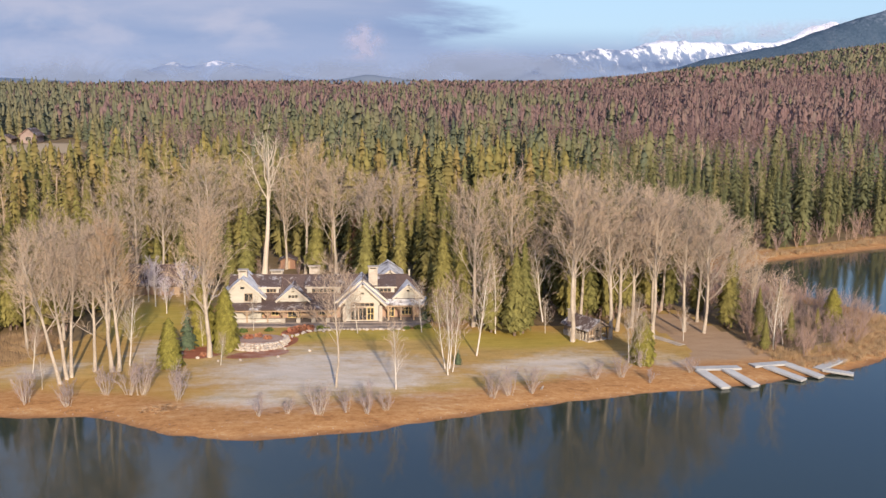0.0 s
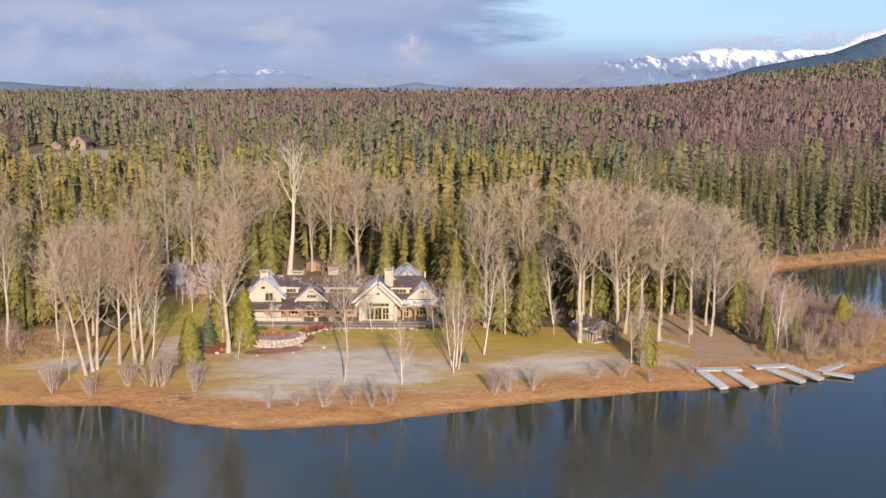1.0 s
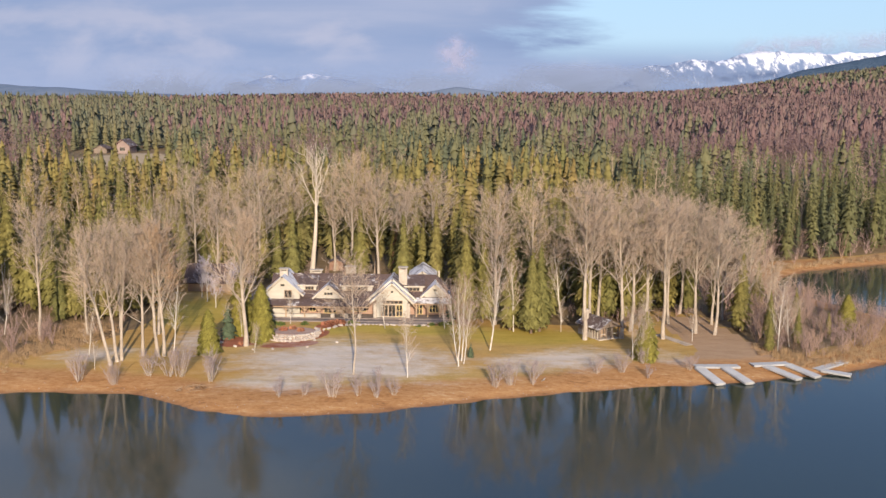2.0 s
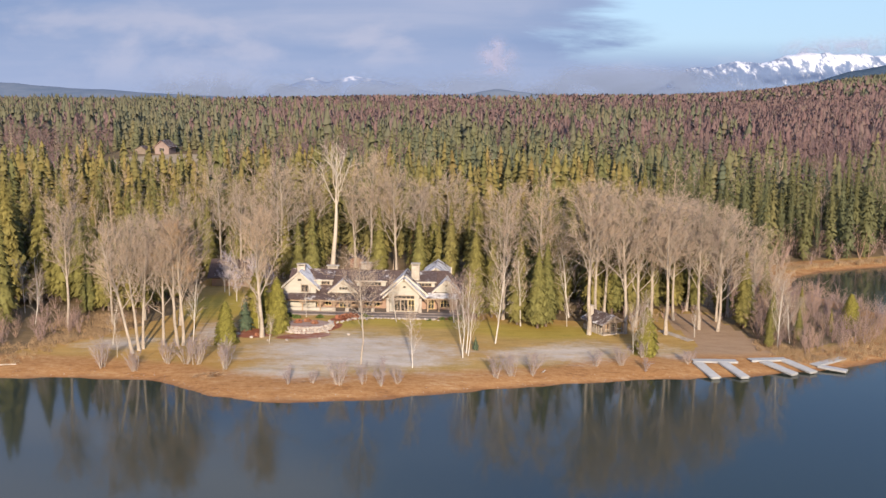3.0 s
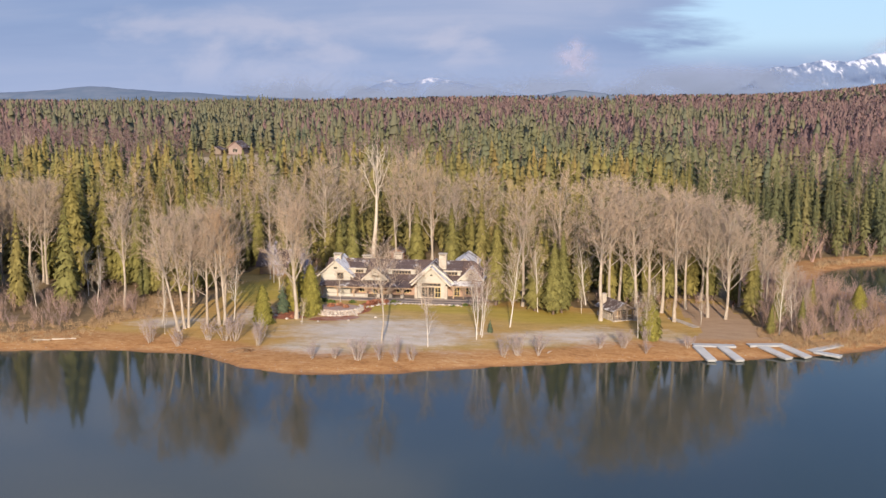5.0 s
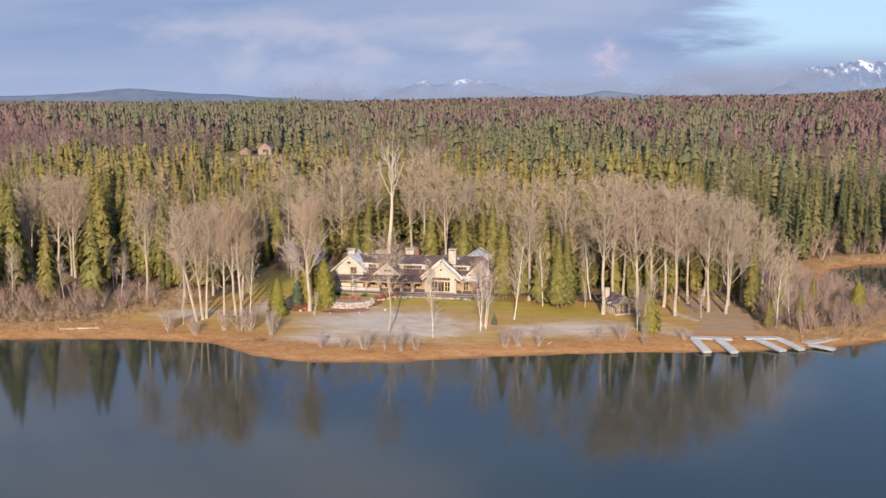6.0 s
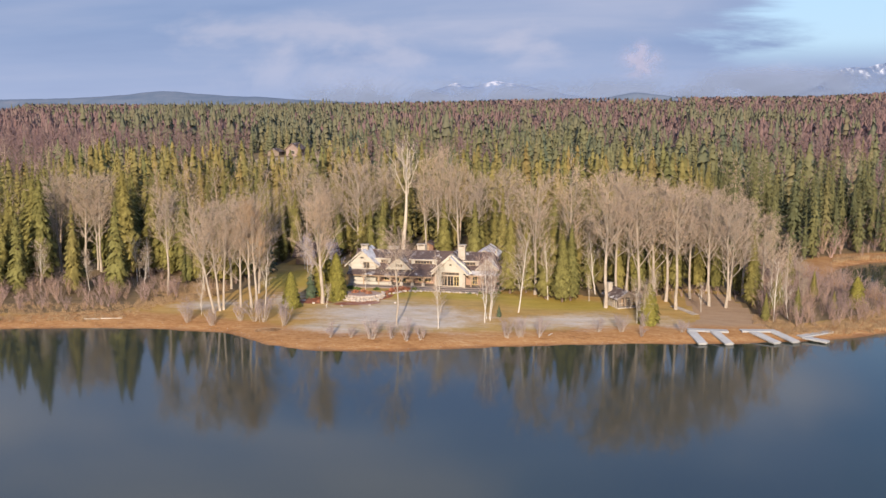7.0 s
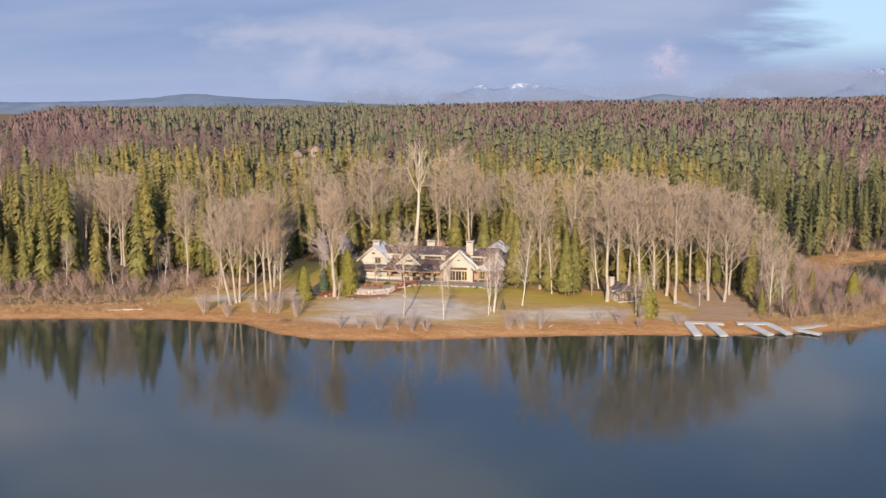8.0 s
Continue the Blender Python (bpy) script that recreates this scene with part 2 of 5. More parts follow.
field = n.ramp(mottle, [(0.3, (0.34, 0.25, 0.15)), (0.7, (0.44, 0.34, 0.22))])
wobble = n.math("MULTIPLY", n.math("SUBTRACT", mid, 0.5), 0.9)


def zone(name, lo=0.4, hi=0.6):
    return n.remap(n.math("ADD", attribute(n, name), wobble), lo, hi)


col = n.mix(zone("forest"), lawn, forest)
col = n.mix(zone("gravel", 0.35, 0.65), col, gravel)
col = n.mix(zone("beach", 0.2, 0.8), col, sand)
col = n.mix(zone("field"), col, field)
col = n.mix(zone("mulch", 0.42, 0.55), col, mulch)
wobble = n.math("MULTIPLY", n.math("SUBTRACT", n.math("ADD", n.math("MULTIPLY", n.noise(flow, 0.30, 6, 0.72), 0.7), n.math("MULTIPLY", n.noise(n.pos, 0.9, 4, 0.7), 0.3)), 0.5), 2.6)
col = n.mix(n.math("MULTIPLY", zone("frost", 0.15, 1.15), 0.85), col, n.ramp(mottle, [(0.3, (0.41, 0.355, 0.30)), (0.7, (0.60, 0.535, 0.475))]))
col = n.mix(n.math("MULTIPLY", attribute(n, "wet"), 0.65), col, (0.13, 0.06, 0.035))
n.link(col, n.bsdf.inputs["Base Color"])
bump(n, mottle, 0.7, 0.12)

WATER, n = material("lake_water", 0.07, 0.0, 0.5)
n.bsdf.inputs["IOR"].default_value = 1.36
n.bsdf.inputs["Base Color"].default_value = (0.031, 0.040, 0.031, 1)
rip = n.noise(n.mapped(n.pos, (0.35, 1.0, 1)), 1.1, 3, 0.5)
calm = n.remap(n.noise(n.mapped(n.pos, (0.012, 0.03, 1)), 1.0, 3), 0.42, 0.62, 0.25, 1.0)
bump(n, n.math("MULTIPLY", rip, calm), 0.10, 0.03)


# ---- building helpers ----
def part(name, bm, mat, parent=None, label=""):
    me = bpy.data.meshes.new(name)
    bm.to_mesh(me)
    bm.free()
    me.materials.append(mat)
    ob = new(name, me)
    if parent is not None:
        ob.parent = parent
        if parent.type == "EMPTY":
            ob.matrix_parent_inverse = parent.matrix_basis.inverted()
    return tagged(ob, label) if label else ob


def thing(name, at, label, category, group="", kind=""):
    ob = new(name)
    ob.empty_display_size = 0.5
    ob.matrix_basis = at if isinstance(at, Matrix) else Matrix.Translation(at)
    return tagged(ob, label, category, group, kind)


def tri_mesh(name, v, f, mat, parent=None, tint=None, smooth=False, normals=None):
    """A mesh object from arrays of points and of triangles."""
    me = bpy.data.meshes.new(name)
    v, f = np.asarray(v, np.float32), np.asarray(f, np.int32)
    me.vertices.add(len(v))
    me.vertices.foreach_set("co", v.ravel())
    k = f.shape[1]
    me.loops.add(f.size)
    me.loops.foreach_set("vertex_index", f.ravel())
    me.polygons.add(len(f))
    me.polygons.foreach_set("loop_start", np.arange(0, f.size, k, dtype=np.int32))
    if smooth:
        me.polygons.foreach_set("use_smooth", np.ones(len(f), bool))
    if tint is not None:
        me.attributes.new("tint", "FLOAT", "POINT").data.foreach_set("value", np.asarray(tint, np.float32))
    me.update(calc_edges=True)
    me.validate()
    if normals is not None:
        me.polygons.foreach_set("use_smooth", np.ones(len(f), bool))
        me.normals_split_custom_set_from_vertices(np.asarray(normals, np.float32))
    me.materials.append(mat)
    ob = new(name, me)
    if parent is not None:
        ob.parent = parent
        if parent.type == "EMPTY":
            ob.matrix_parent_inverse = parent.matrix_basis.inverted()
    return ob


def box(bm, x0, x1, y0, y1, z0, z1, m=None, bevel=0.0):
    c = Vector(((x0 + x1) / 2, (y0 + y1) / 2, (z0 + z1) / 2))
    mm = Matrix.Translation(c) @ Matrix.Diagonal((x1 - x0, y1 - y0, z1 - z0, 1))
    made = bmesh.ops.create_cube(bm, size=1, matrix=(m @ mm) if m is not None else mm)
    if bevel:
        edges = {e for q in made["verts"] for e in q.link_edges}
        bmesh.ops.bevel(bm, geom=list(edges), offset=bevel, segments=1, affect="EDGES")
    return bm


def beam(bm, a, b, wide, m=None):
    """A square beam from a to b."""
    a, b = Vector(a), Vector(b)
    d = b - a
    q = d.to_track_quat("Z", "Y").to_matrix().to_4x4()
    mm = Matrix.Translation((a + b) / 2) @ q @ Matrix.Diagonal((wide, wide, d.length, 1))
    bmesh.ops.create_cube(bm, size=1, matrix=(m @ mm) if m is not None else mm)
    return bm


def slab(bm, pts, thick, m=None):
    """A flat plate: pts are its upper corners, in order."""
    pts = [Vector(p) for p in pts]
    nrm = (pts[1] - pts[0]).cross(pts[2] - pts[0]).normalized()
    if nrm.z < 0:
        nrm = -nrm
    top, bot = [], []
    for p in pts:
        a, b = p, p - nrm * thick
        top.append(bm.verts.new(m @ a if m is not None else a))
        bot.append(bm.verts.new(m @ b if m is not None else b))
    bm.faces.new(top)
    bm.faces.new(bot[::-1])
    for i in range(len(pts)):
        j = (i + 1) % len(pts)
        bm.faces.new((top[i], bot[i], bot[j], top[j]))
    bmesh.ops.recalc_face_normals(bm, faces=bm.faces)
    return bm


# ---- land ----
SHORE = [(-4000, -500), (-400, -70), (-140, -24), (-80.5, -10.5), (-71, -7.9), (-61, -5.8), (-50, -4.4), (-38, -5.2), (-32.5, -9),
         (-28.7, -12.2), (-21, -14.6), (-13, -13.8), (-4.5, -12.2), (4, -8.8), (12, -5.8), (23, -2.3), (35.5, 1.2), (44, 2.7),
         (52.4, 4.7), (61, 8), (70, 11.5), (80.5, 18.5), (92, 32), (96, 45), (90, 62), (82, 80), (88, 98), (98, 108), (110, 114),
         (124, 121), (142, 130), (180, 145), (300, 190), (800, 350), (4000, 1200)]


def smooth(e0, e1, x):
    u = np.clip((x - e0) / (e1 - e0), 0, 1)
    return u * u * (3 - 2 * u)


def shore_distance(x, y):
    """How far inland of the water's edge points lie (negative: in the lake)."""
    x, y = np.asarray(x, float), np.asarray(y, float)
    best, over = np.full(x.shape, 1e9), np.zeros(x.shape, int)
    for (x1, y1), (x2, y2) in zip(SHORE[:-1], SHORE[1:]):
        dx, dy = x2 - x1, y2 - y1
        u = np.clip(((x - x1) * dx + (y - y1) * dy) / (dx * dx + dy * dy), 0, 1)
        best = np.minimum(best, np.hypot(x - x1 - u * dx, y - y1 - u * dy))
        if dx:
            hits = ((x1 > x) != (x2 > x)) & (y1 + (x - x1) / dx * dy < y)
            over += hits
    return np.where(over % 2 == 1, best, -best)


def land(x, y):
    x, y = np.asarray(x, float), np.asarray(y, float)
    d = shore_distance(x, y)
    wig = 0.25 * np.sin(x * 0.9 + 0.5 * y) * np.sin(y * 0.7 - 0.3 * x) + 0.5 * np.sin(x * 0.31) * np.cos(0.23 * y + 0.17 * x)
    d = d + wig * np.exp(-np.abs(d) / 6)
    dry = 1.3 * (1 - np.exp(-np.maximum(d, 0) / 4.5)) + 0.03 * np.clip(d - 8, 0, 40) + 0.015 * np.clip(y - 130, 0, 900)
    dry += 0.05 * np.maximum(0, x - 0.2 * y - 120) * smooth(250, 700, y)
    dry += 0.085 * np.maximum(0, x - 0.2 * y - 300) * smooth(1000, 2500, y)
    dry += 24 * smooth(900, 2600, y) * (0.15 + 0.85 * smooth(-1000, 0, x)) + 8 * smooth(-200, 500, x) * smooth(1500, 2600, y)
    dry += 0.05 * np.clip(x - 500, 0, 400) * smooth(1500, 2800, y)
    dry += 0.04 * np.sin(x * 0.35) * np.sin(y * 0.4) * smooth(3, 10, d)
    return np.where(d > 0, dry, np.maximum(-3, 0.15 * d))


def land_at(x, y):
    return float(land(np.array([x]), np.array([y]))[0])


def inside(poly, x, y):
    c = np.zeros(np.shape(x), int)
    for (x1, y1), (x2, y2) in zip(poly, poly[1:] + poly[:1]):
        if y1 != y2:
            c += ((y1 > y) != (y2 > y)) & (x < x1 + (y - y1) / (y2 - y1) * (x2 - x1))
    return c % 2 == 1


def blob(x, y, cx, cy, rx, ry, turn=0.0, soft=0.55):
    a = radians(turn)
    u, v = (x - cx) * math.cos(a) + (y - cy) * math.sin(a), -(x - cx) * math.sin(a) + (y - cy) * math.cos(a)
    return 1 - smooth(soft, 1.2, np.hypot(u / rx, v / ry))


CLEARING = [(-64, -40), (-64, 6), (-56, 15), (-50, 22), (-47, 34), (-52, 52), (-50, 68), (-36, 68), (-30, 62), (9, 62), (11, 46), (17, 36),
            (28, 33), (39, 36), (45, 46), (54, 44), (57, 30), (59, 18), (66, 12), (70, -40)]
DRIVE = [(43.5, 2), (60, 8), (60, 15), (57.5, 27), (54, 42), (45.5, 42), (46, 29), (47.5, 18), (42.5, 11)]


def steps_out(lo, hi, far_lo, far_hi, near):
    out, s, v = [], near, hi
    while v < far_hi:
        s *= 1.09
        v += s
        out.append(min(v, far_hi))
    left, s, v = [], near, lo
    while v > far_lo:
        s *= 1.09
        v -= s
        left.append(max(v, far_lo))
    return np.array(left[::-1] + list(np.arange(lo, hi + 1e-6, near)) + out)


gx, gy = steps_out(-100, 110, -4200, 4200, 1.0), steps_out(-24, 130, -400, 4700, 1.0)
X, Y = np.meshgrid(gx, gy)
Z = land(X, Y)
nx, ny = len(gx), len(gy)
idx = np.arange(nx * ny).reshape(ny, nx)
quads = np.stack([idx[:-1, :-1], idx[:-1, 1:], idx[1:, 1:], idx[1:, :-1]], -1).reshape(-1, 4)
ground = tri_mesh("ground", np.stack([X, Y, Z], -1).reshape(-1, 3), quads, GROUND, smooth=True)
tagged(ground, "lakeside lawn with brown sandy edge and frost patches", "ground", kind="structure")
D = shore_distance(X, Y)
clear_zone = inside(CLEARING, X, Y)
zones = {
    "beach": 1 - smooth(4.0, 13.0, D + 1.5 * np.sin(X * 0.12)),
    "wet": (1 - smooth(0.0, 0.9, D)),
    "forest": np.where(clear_zone, 0.0, smooth(6, 12, D)),
    "frost": np.maximum.reduce([blob(X, Y, -10, 8.5, 23, 15, 0, 0.25), blob(X, Y, 24, 11.5, 20, 8, 18, 0.1), 0.8 * blob(X, Y, -50, 12, 9, 6, 20, 0.1), 0.75 * blob(X, Y, -36, 20, 6, 11, 0, 0.1),
                                0.7 * blob(X, Y, 42, 14, 4, 6, 20), 0.75 * blob(X, Y, -17, -3, 15, 7, 0, 0.1)]),
    "gravel": inside(DRIVE, X, Y) * 1.0,
    "green": np.maximum.reduce([blob(X, Y, 0, 29, 16, 5), blob(X, Y, 20, 25, 14, 6), blob(X, Y, -40, 40, 8, 14), blob(X, Y, -14, 28, 5, 5)]),
    "mulch": np.maximum.reduce([blob(X, Y, -29, 19, 4.5, 3.4, 10), blob(X, Y, -20, 17.5, 5.5, 2.2, 12), blob(X, Y, -14.5, 30.5, 3.5, 2.2, 30), blob(X, Y, -16.2, 23.5, 1.6, 4, -20),
                                0.9 * blob(X, Y, 2, 32, 4.5, 0.9)]),
    "field": np.maximum(blob(X, Y, -178, 425, 30, 55), 0),
}
for key, val in zones.items():
    ground.data.attributes.new(key, "FLOAT", "POINT").data.foreach_set("value", val.astype(np.float32).ravel())

lake = tri_mesh("lake_water", [(-4200, -4200, 0), (4200, -4200, 0), (4200, 1400, 0), (-4200, 1400, 0)], [(0, 1, 2, 3)], WATER)
tagged(lake, "calm dark blue lake mirroring trees and clouds", "water", kind="structure")


def ridge(name, label, y0, depth, controls, mat, rough_m, seed, step=14.0):
    """A distant range: its crest's height along x, falling off to both sides."""
    xs = np.arange(controls[0][0], controls[-1][0] + 1, step)
    vs = np.linspace(-1, 1, 25)
    cx, cz = np.array(controls, float).T
    crest = np.interp(xs, cx, cz)
    XX, VV = np.meshgrid(xs, vs)
    pts = []
    for x, v in zip(XX.ravel(), VV.ravel()):
        h = noise.fractal(Vector((x / 260 + seed, v * depth / 260, seed)), 1.0, 2.1, 6)
        pts.append(h)
    N = np.array(pts).reshape(XX.shape)
    fall = np.clip(1 - np.abs(VV) ** 1.3, 0, 1)
    ZZ = crest[None, :] * fall + rough_m * N * (0.3 + 0.7 * fall) - 4
    i2 = np.arange(XX.size).reshape(XX.shape)
    q = np.stack([i2[:-1, :-1], i2[:-1, 1:], i2[1:, 1:], i2[1:, :-1]], -1).reshape(-1, 4)
    ob = tri_mesh(name, np.stack([XX, y0 + VV * depth, ZZ], -1).reshape(-1, 3), q, mat, smooth=True)
    return tagged(ob, label, "mountain", kind="structure")


# distance haze is painted in: the woods' base colour is slate blue
FAR_WOOD, n = material("hazed_wooded_slope", 1.0, 0, 0.0)
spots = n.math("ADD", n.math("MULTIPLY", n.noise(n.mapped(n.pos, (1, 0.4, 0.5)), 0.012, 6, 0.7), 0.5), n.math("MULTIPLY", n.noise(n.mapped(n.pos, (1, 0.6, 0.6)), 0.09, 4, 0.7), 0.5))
bump(n, n.noise(n.pos, 0.08, 4, 0.7), 1.0, 8.0)
sep = n.tree.nodes.new("ShaderNodeSeparateXYZ")
n.link(n.pos, sep.inputs[0])
dusting = n.tree.nodes.new("ShaderNodeMix")
dusting.data_type = "RGBA"
high = n.math("ADD", sep.outputs["Z"], n.math("MULTIPLY", n.math("SUBTRACT", spots, 0.5), 420.0))
n.link(n.math("MULTIPLY", n.remap(high, 290, 470), 0.7), dusting.inputs[0])
dusting.inputs[7].default_value = (0.42, 0.46, 0.55, 1)
n.link(dusting.outputs[2], n.bsdf.inputs["Base Color"])
wood_in = dusting.inputs[6]
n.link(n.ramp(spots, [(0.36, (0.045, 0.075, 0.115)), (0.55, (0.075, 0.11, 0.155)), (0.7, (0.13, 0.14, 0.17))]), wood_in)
# wooded hills whose blue is aerial haze put into the base colour
BLUE_HAZE_HILL, n = material("blue_haze_hill", 1.0, 0, 0.0)
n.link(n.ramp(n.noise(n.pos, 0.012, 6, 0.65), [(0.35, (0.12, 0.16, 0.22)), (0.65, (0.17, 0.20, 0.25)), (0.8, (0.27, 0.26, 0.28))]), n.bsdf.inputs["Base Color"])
SNOW, n = material("hazed_snowy_rock", 0.9, 0, 0.1)
sep = n.tree.nodes.new("ShaderNodeSeparateXYZ")
n.link(n.pos, sep.inputs[0])
patches = n.noise(n.mapped(n.pos, (1.5, 0.3, 0.7), (0, 0, 0), (0, 0.6, 0)), 0.024, 7, 0.72)
hgt = n.math("ADD", n.math("DIVIDE", sep.outputs["Z"], 330.0), n.math("MULTIPLY", n.math("SUBTRACT", patches, 0.5), 1.6))
# white is snow; the blue tones below it are haze painted on the rock
n.link(n.ramp(n.remap(hgt, 0.36, 0.96), [(0.2, (0.17, 0.23, 0.35)), (0.45, (0.34, 0.38, 0.47)), (0.62, (0.78, 0.79, 0.84))]), n.bsdf.inputs["Base Color"])
bump(n, patches, 1.0, 12.0)

ridge("mountain_snowy", "snow covered mountain range under low cloud", 4050, 380, [(560, 20), (690, 95), (756, 140), (840, 190), (940, 192), (1036, 225), (1180, 232), (1306, 258), (1430, 252), (1567, 264), (1699, 252), (1800, 280), (1939, 325), (2600, 480)], SNOW, 42, 3.1)
ridge("mountain_wooded", "dark wooded mountain slope, blue with painted haze", 3450, 420, [(840, 10), (1000, 75), (1300, 165), (1600, 240), (1980, 365), (2500, 500), (3200, 560)], FAR_WOOD, 14, 7.7)
# sky-like base colour paints the haze onto this mountain; its tips are snow
HAZE_HILL, n = material("hazy_mountain", 1.0, 0, 0.0)
sep = n.tree.nodes.new("ShaderNodeSeparateXYZ")
n.link(n.pos, sep.inputs[0])
tip = n.math("ADD", sep.outputs["Z"], n.math("MULTIPLY", n.math("SUBTRACT", n.noise(n.pos, 0.02, 5, 0.7), 0.5), 90.0))
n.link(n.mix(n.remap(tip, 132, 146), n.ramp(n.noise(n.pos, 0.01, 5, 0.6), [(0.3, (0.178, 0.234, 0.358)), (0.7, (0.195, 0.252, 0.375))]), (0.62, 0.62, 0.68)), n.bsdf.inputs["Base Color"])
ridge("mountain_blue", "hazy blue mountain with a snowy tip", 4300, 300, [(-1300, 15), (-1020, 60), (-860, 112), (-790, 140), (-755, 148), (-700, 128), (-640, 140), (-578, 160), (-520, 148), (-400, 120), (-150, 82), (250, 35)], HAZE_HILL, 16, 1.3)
ridge("hill_west", "long low wooded hill, blue with painted haze", 3050, 350, [(-3400, 40), (-2700, 75), (-2290, 66), (-2000, 62), (-1560, 92), (-1250, 76), (-930, 60), (-500, 40), (-200, 25)], BLUE_HAZE_HILL, 6, 5.2)
ridge("hill_small", "small dark wooded hill in painted haze", 2250, 160, [(-260, 15), (-60, 62), (40, 78), (115, 70), (330, 15)], BLUE_HAZE_HILL, 5, 9.4, 8.0)


def cloud_bank(name, label, y, x0, x1, z0, z1, cover, mat, seed):
    """A drifting bank of thin cloud: a bulging sheet, densest where cover(u, v) is high."""
    us, vs = np.linspace(0, 1, 49), np.linspace(0, 1, 17)
    U, V = np.meshgrid(us, vs)
    bulge = np.array([noise.fractal(Vector((a * 5 + seed, b * 2, seed)), 1.0, 2.0, 3) for a, b in zip(U.ravel(), V.ravel())])
    pts = np.stack([x0 + (x1 - x0) * U.ravel(), y + 6 * bulge - 14 * np.sin(V.ravel() * math.pi), z0 + (z1 - z0) * V.ravel()], -1)
    i2 = np.arange(U.size).reshape(U.shape)
    q = np.stack([i2[:-1, :-1], i2[:-1, 1:], i2[1:, 1:], i2[1:, :-1]], -1).reshape(-1, 4)
    ob = tri_mesh(name, pts, q, mat, smooth=True)
    rim = np.minimum.reduce([smooth(0, 0.15, U), smooth(0, 0.15, 1 - U), smooth(0, 0.2, 1 - V), smooth(0, 0.08, V)])
    ob.data.attributes.new("cover", "FLOAT", "POINT").data.foreach_set("value", (rim * cover(U, V)).astype(np.float32).ravel())
    return tagged(ob, label, "cloud", kind="structure")


def vapour(name, col, scale, most, stretch=(1, 1, 1.6)):
    m, n = material(name, 1.0, 0.0, 0.0)
    wisps = n.noise(n.mapped(n.pos, stretch), scale, 6, 0.6, 0.5)
    n.bsdf.inputs["Base Color"].default_value = (*col, 1)
    thick = n.math("MULTIPLY", attribute(n, "cover"), n.remap(wisps, 0.25, 0.70, 0.25, 1.0))
    n.link(n.remap(thick, 0.02, 0.75, 0.0, most), n.bsdf.inputs["Alpha"])
    return m


MIST = vapour("low_mist", (0.145, 0.185, 0.285), 0.005, 0.9)
PUFF = vapour("pale_cumulus", (0.235, 0.25, 0.36), 0.013, 0.8, (1, 1, 1.3))
cloud_bank("cloud_mist", "grey-blue mist hanging below snowy peaks", 3620, 180, 1320, 40, 215, lambda u, v: (1 - smooth(0.5, 1.0, v)) * (1 - 0.8 * smooth(0.4, 0.85, u)), MIST, 2.0)
cloud_bank("cloud_ridge", "torn pale cloud along the mountain crest", 3560, 1000, 2100, 185, 350, lambda u, v: 0.55 * np.exp(-((v - 0.32 - 0.45 * u) / 0.22) ** 2), PUFF, 5.0)
cloud_bank("cloud_haze", "thin haze over the blue mountain", 3900, -1500, 500, 30, 215, lambda u, v: 0.9 * (1 - smooth(0.2, 0.95, v)), MIST, 8.0)
cloud_bank("cloud_heap", "single pale cumulus heap over the horizon", 4400, -110, 230, 150, 385, lambda u, v: np.exp(-((u - 0.5 - 0.1 * (0.5 - v)) / (0.34 - 0.2 * v)) ** 2 - ((v - 0.42) / 0.34) ** 2) * 1.0, PUFF, 11.0)


# ---- plants ----
def tubes(segs, sides):
    """Tapered tubes round segments (x0, y0, z0, x1, y1, z1, r0, r1)."""
    s = np.array(segs, float)
    a, b = s[:, :3], s[:, 3:6]
    d = b - a
    d /= np.maximum(np.linalg.norm(d, axis=1, keepdims=True), 1e-6)
    ref = np.where(np.abs(d[:, 2:3]) > 0.9, [[1.0, 0, 0]], [[0, 0, 1.0]])
    u = np.cross(d, ref)
    u /= np.linalg.norm(u, axis=1, keepdims=True)
    v = np.cross(d, u)
    k = np.arange(sides) * 2 * math.pi / sides
    ring = np.cos(k)[None, :, None] * u[:, None] + np.sin(k)[None, :, None] * v[:, None]
    lo, hi = a[:, None] + ring * s[:, 6, None, None], b[:, None] + ring * s[:, 7, None, None]
    V = np.concatenate([lo, hi], 1).reshape(-1, 3)
    base = (np.arange(len(s)) * 2 * sides)[:, None]
    j, j2 = np.arange(sides), (np.arange(sides) + 1) % sides
    f1 = np.stack([j, j2, j2 + sides], -1)
    f2 = np.stack([j, j2 + sides, j + sides], -1)
    F = (base[:, None] + np.concatenate([f1, f2])[None]).reshape(-1, 3)
    return V, F


def spikes(segs):
    """Three-sided needles from a to b, closed to a point: fine twigs."""
    V, F = tubes([(*q[:6], q[6], q[6] * 0.2) for q in segs], 3)
    n_ = len(segs)
    V = V.reshape(n_, 6, 3)
    tip = V[:, 3:].mean(1, keepdims=True)
    V = np.concatenate([V[:, :3], tip], 1).reshape(-1, 3)
    F = (np.arange(n_)[:, None, None] * 4 + np.array([(0, 1, 3), (1, 2, 3), (2, 0, 3)])[None]).reshape(-1, 3)
    return V, F


def join(parts):
    V, F, at = [], [], 0
    for v, f in parts:
        V.append(v)
        F.append(np.asarray(f) + at)
        at += len(v)
    return np.concatenate(V), np.concatenate(F)


def aside(rng, d, angle):
    """A direction at an angle to d, in any turn about it."""
    d = d / np.linalg.norm(d)
    r = np.cross(d, rng.normal(size=3))
    r /= np.linalg.norm(r) + 1e-9
    return d * math.cos(angle) + r * math.sin(angle)


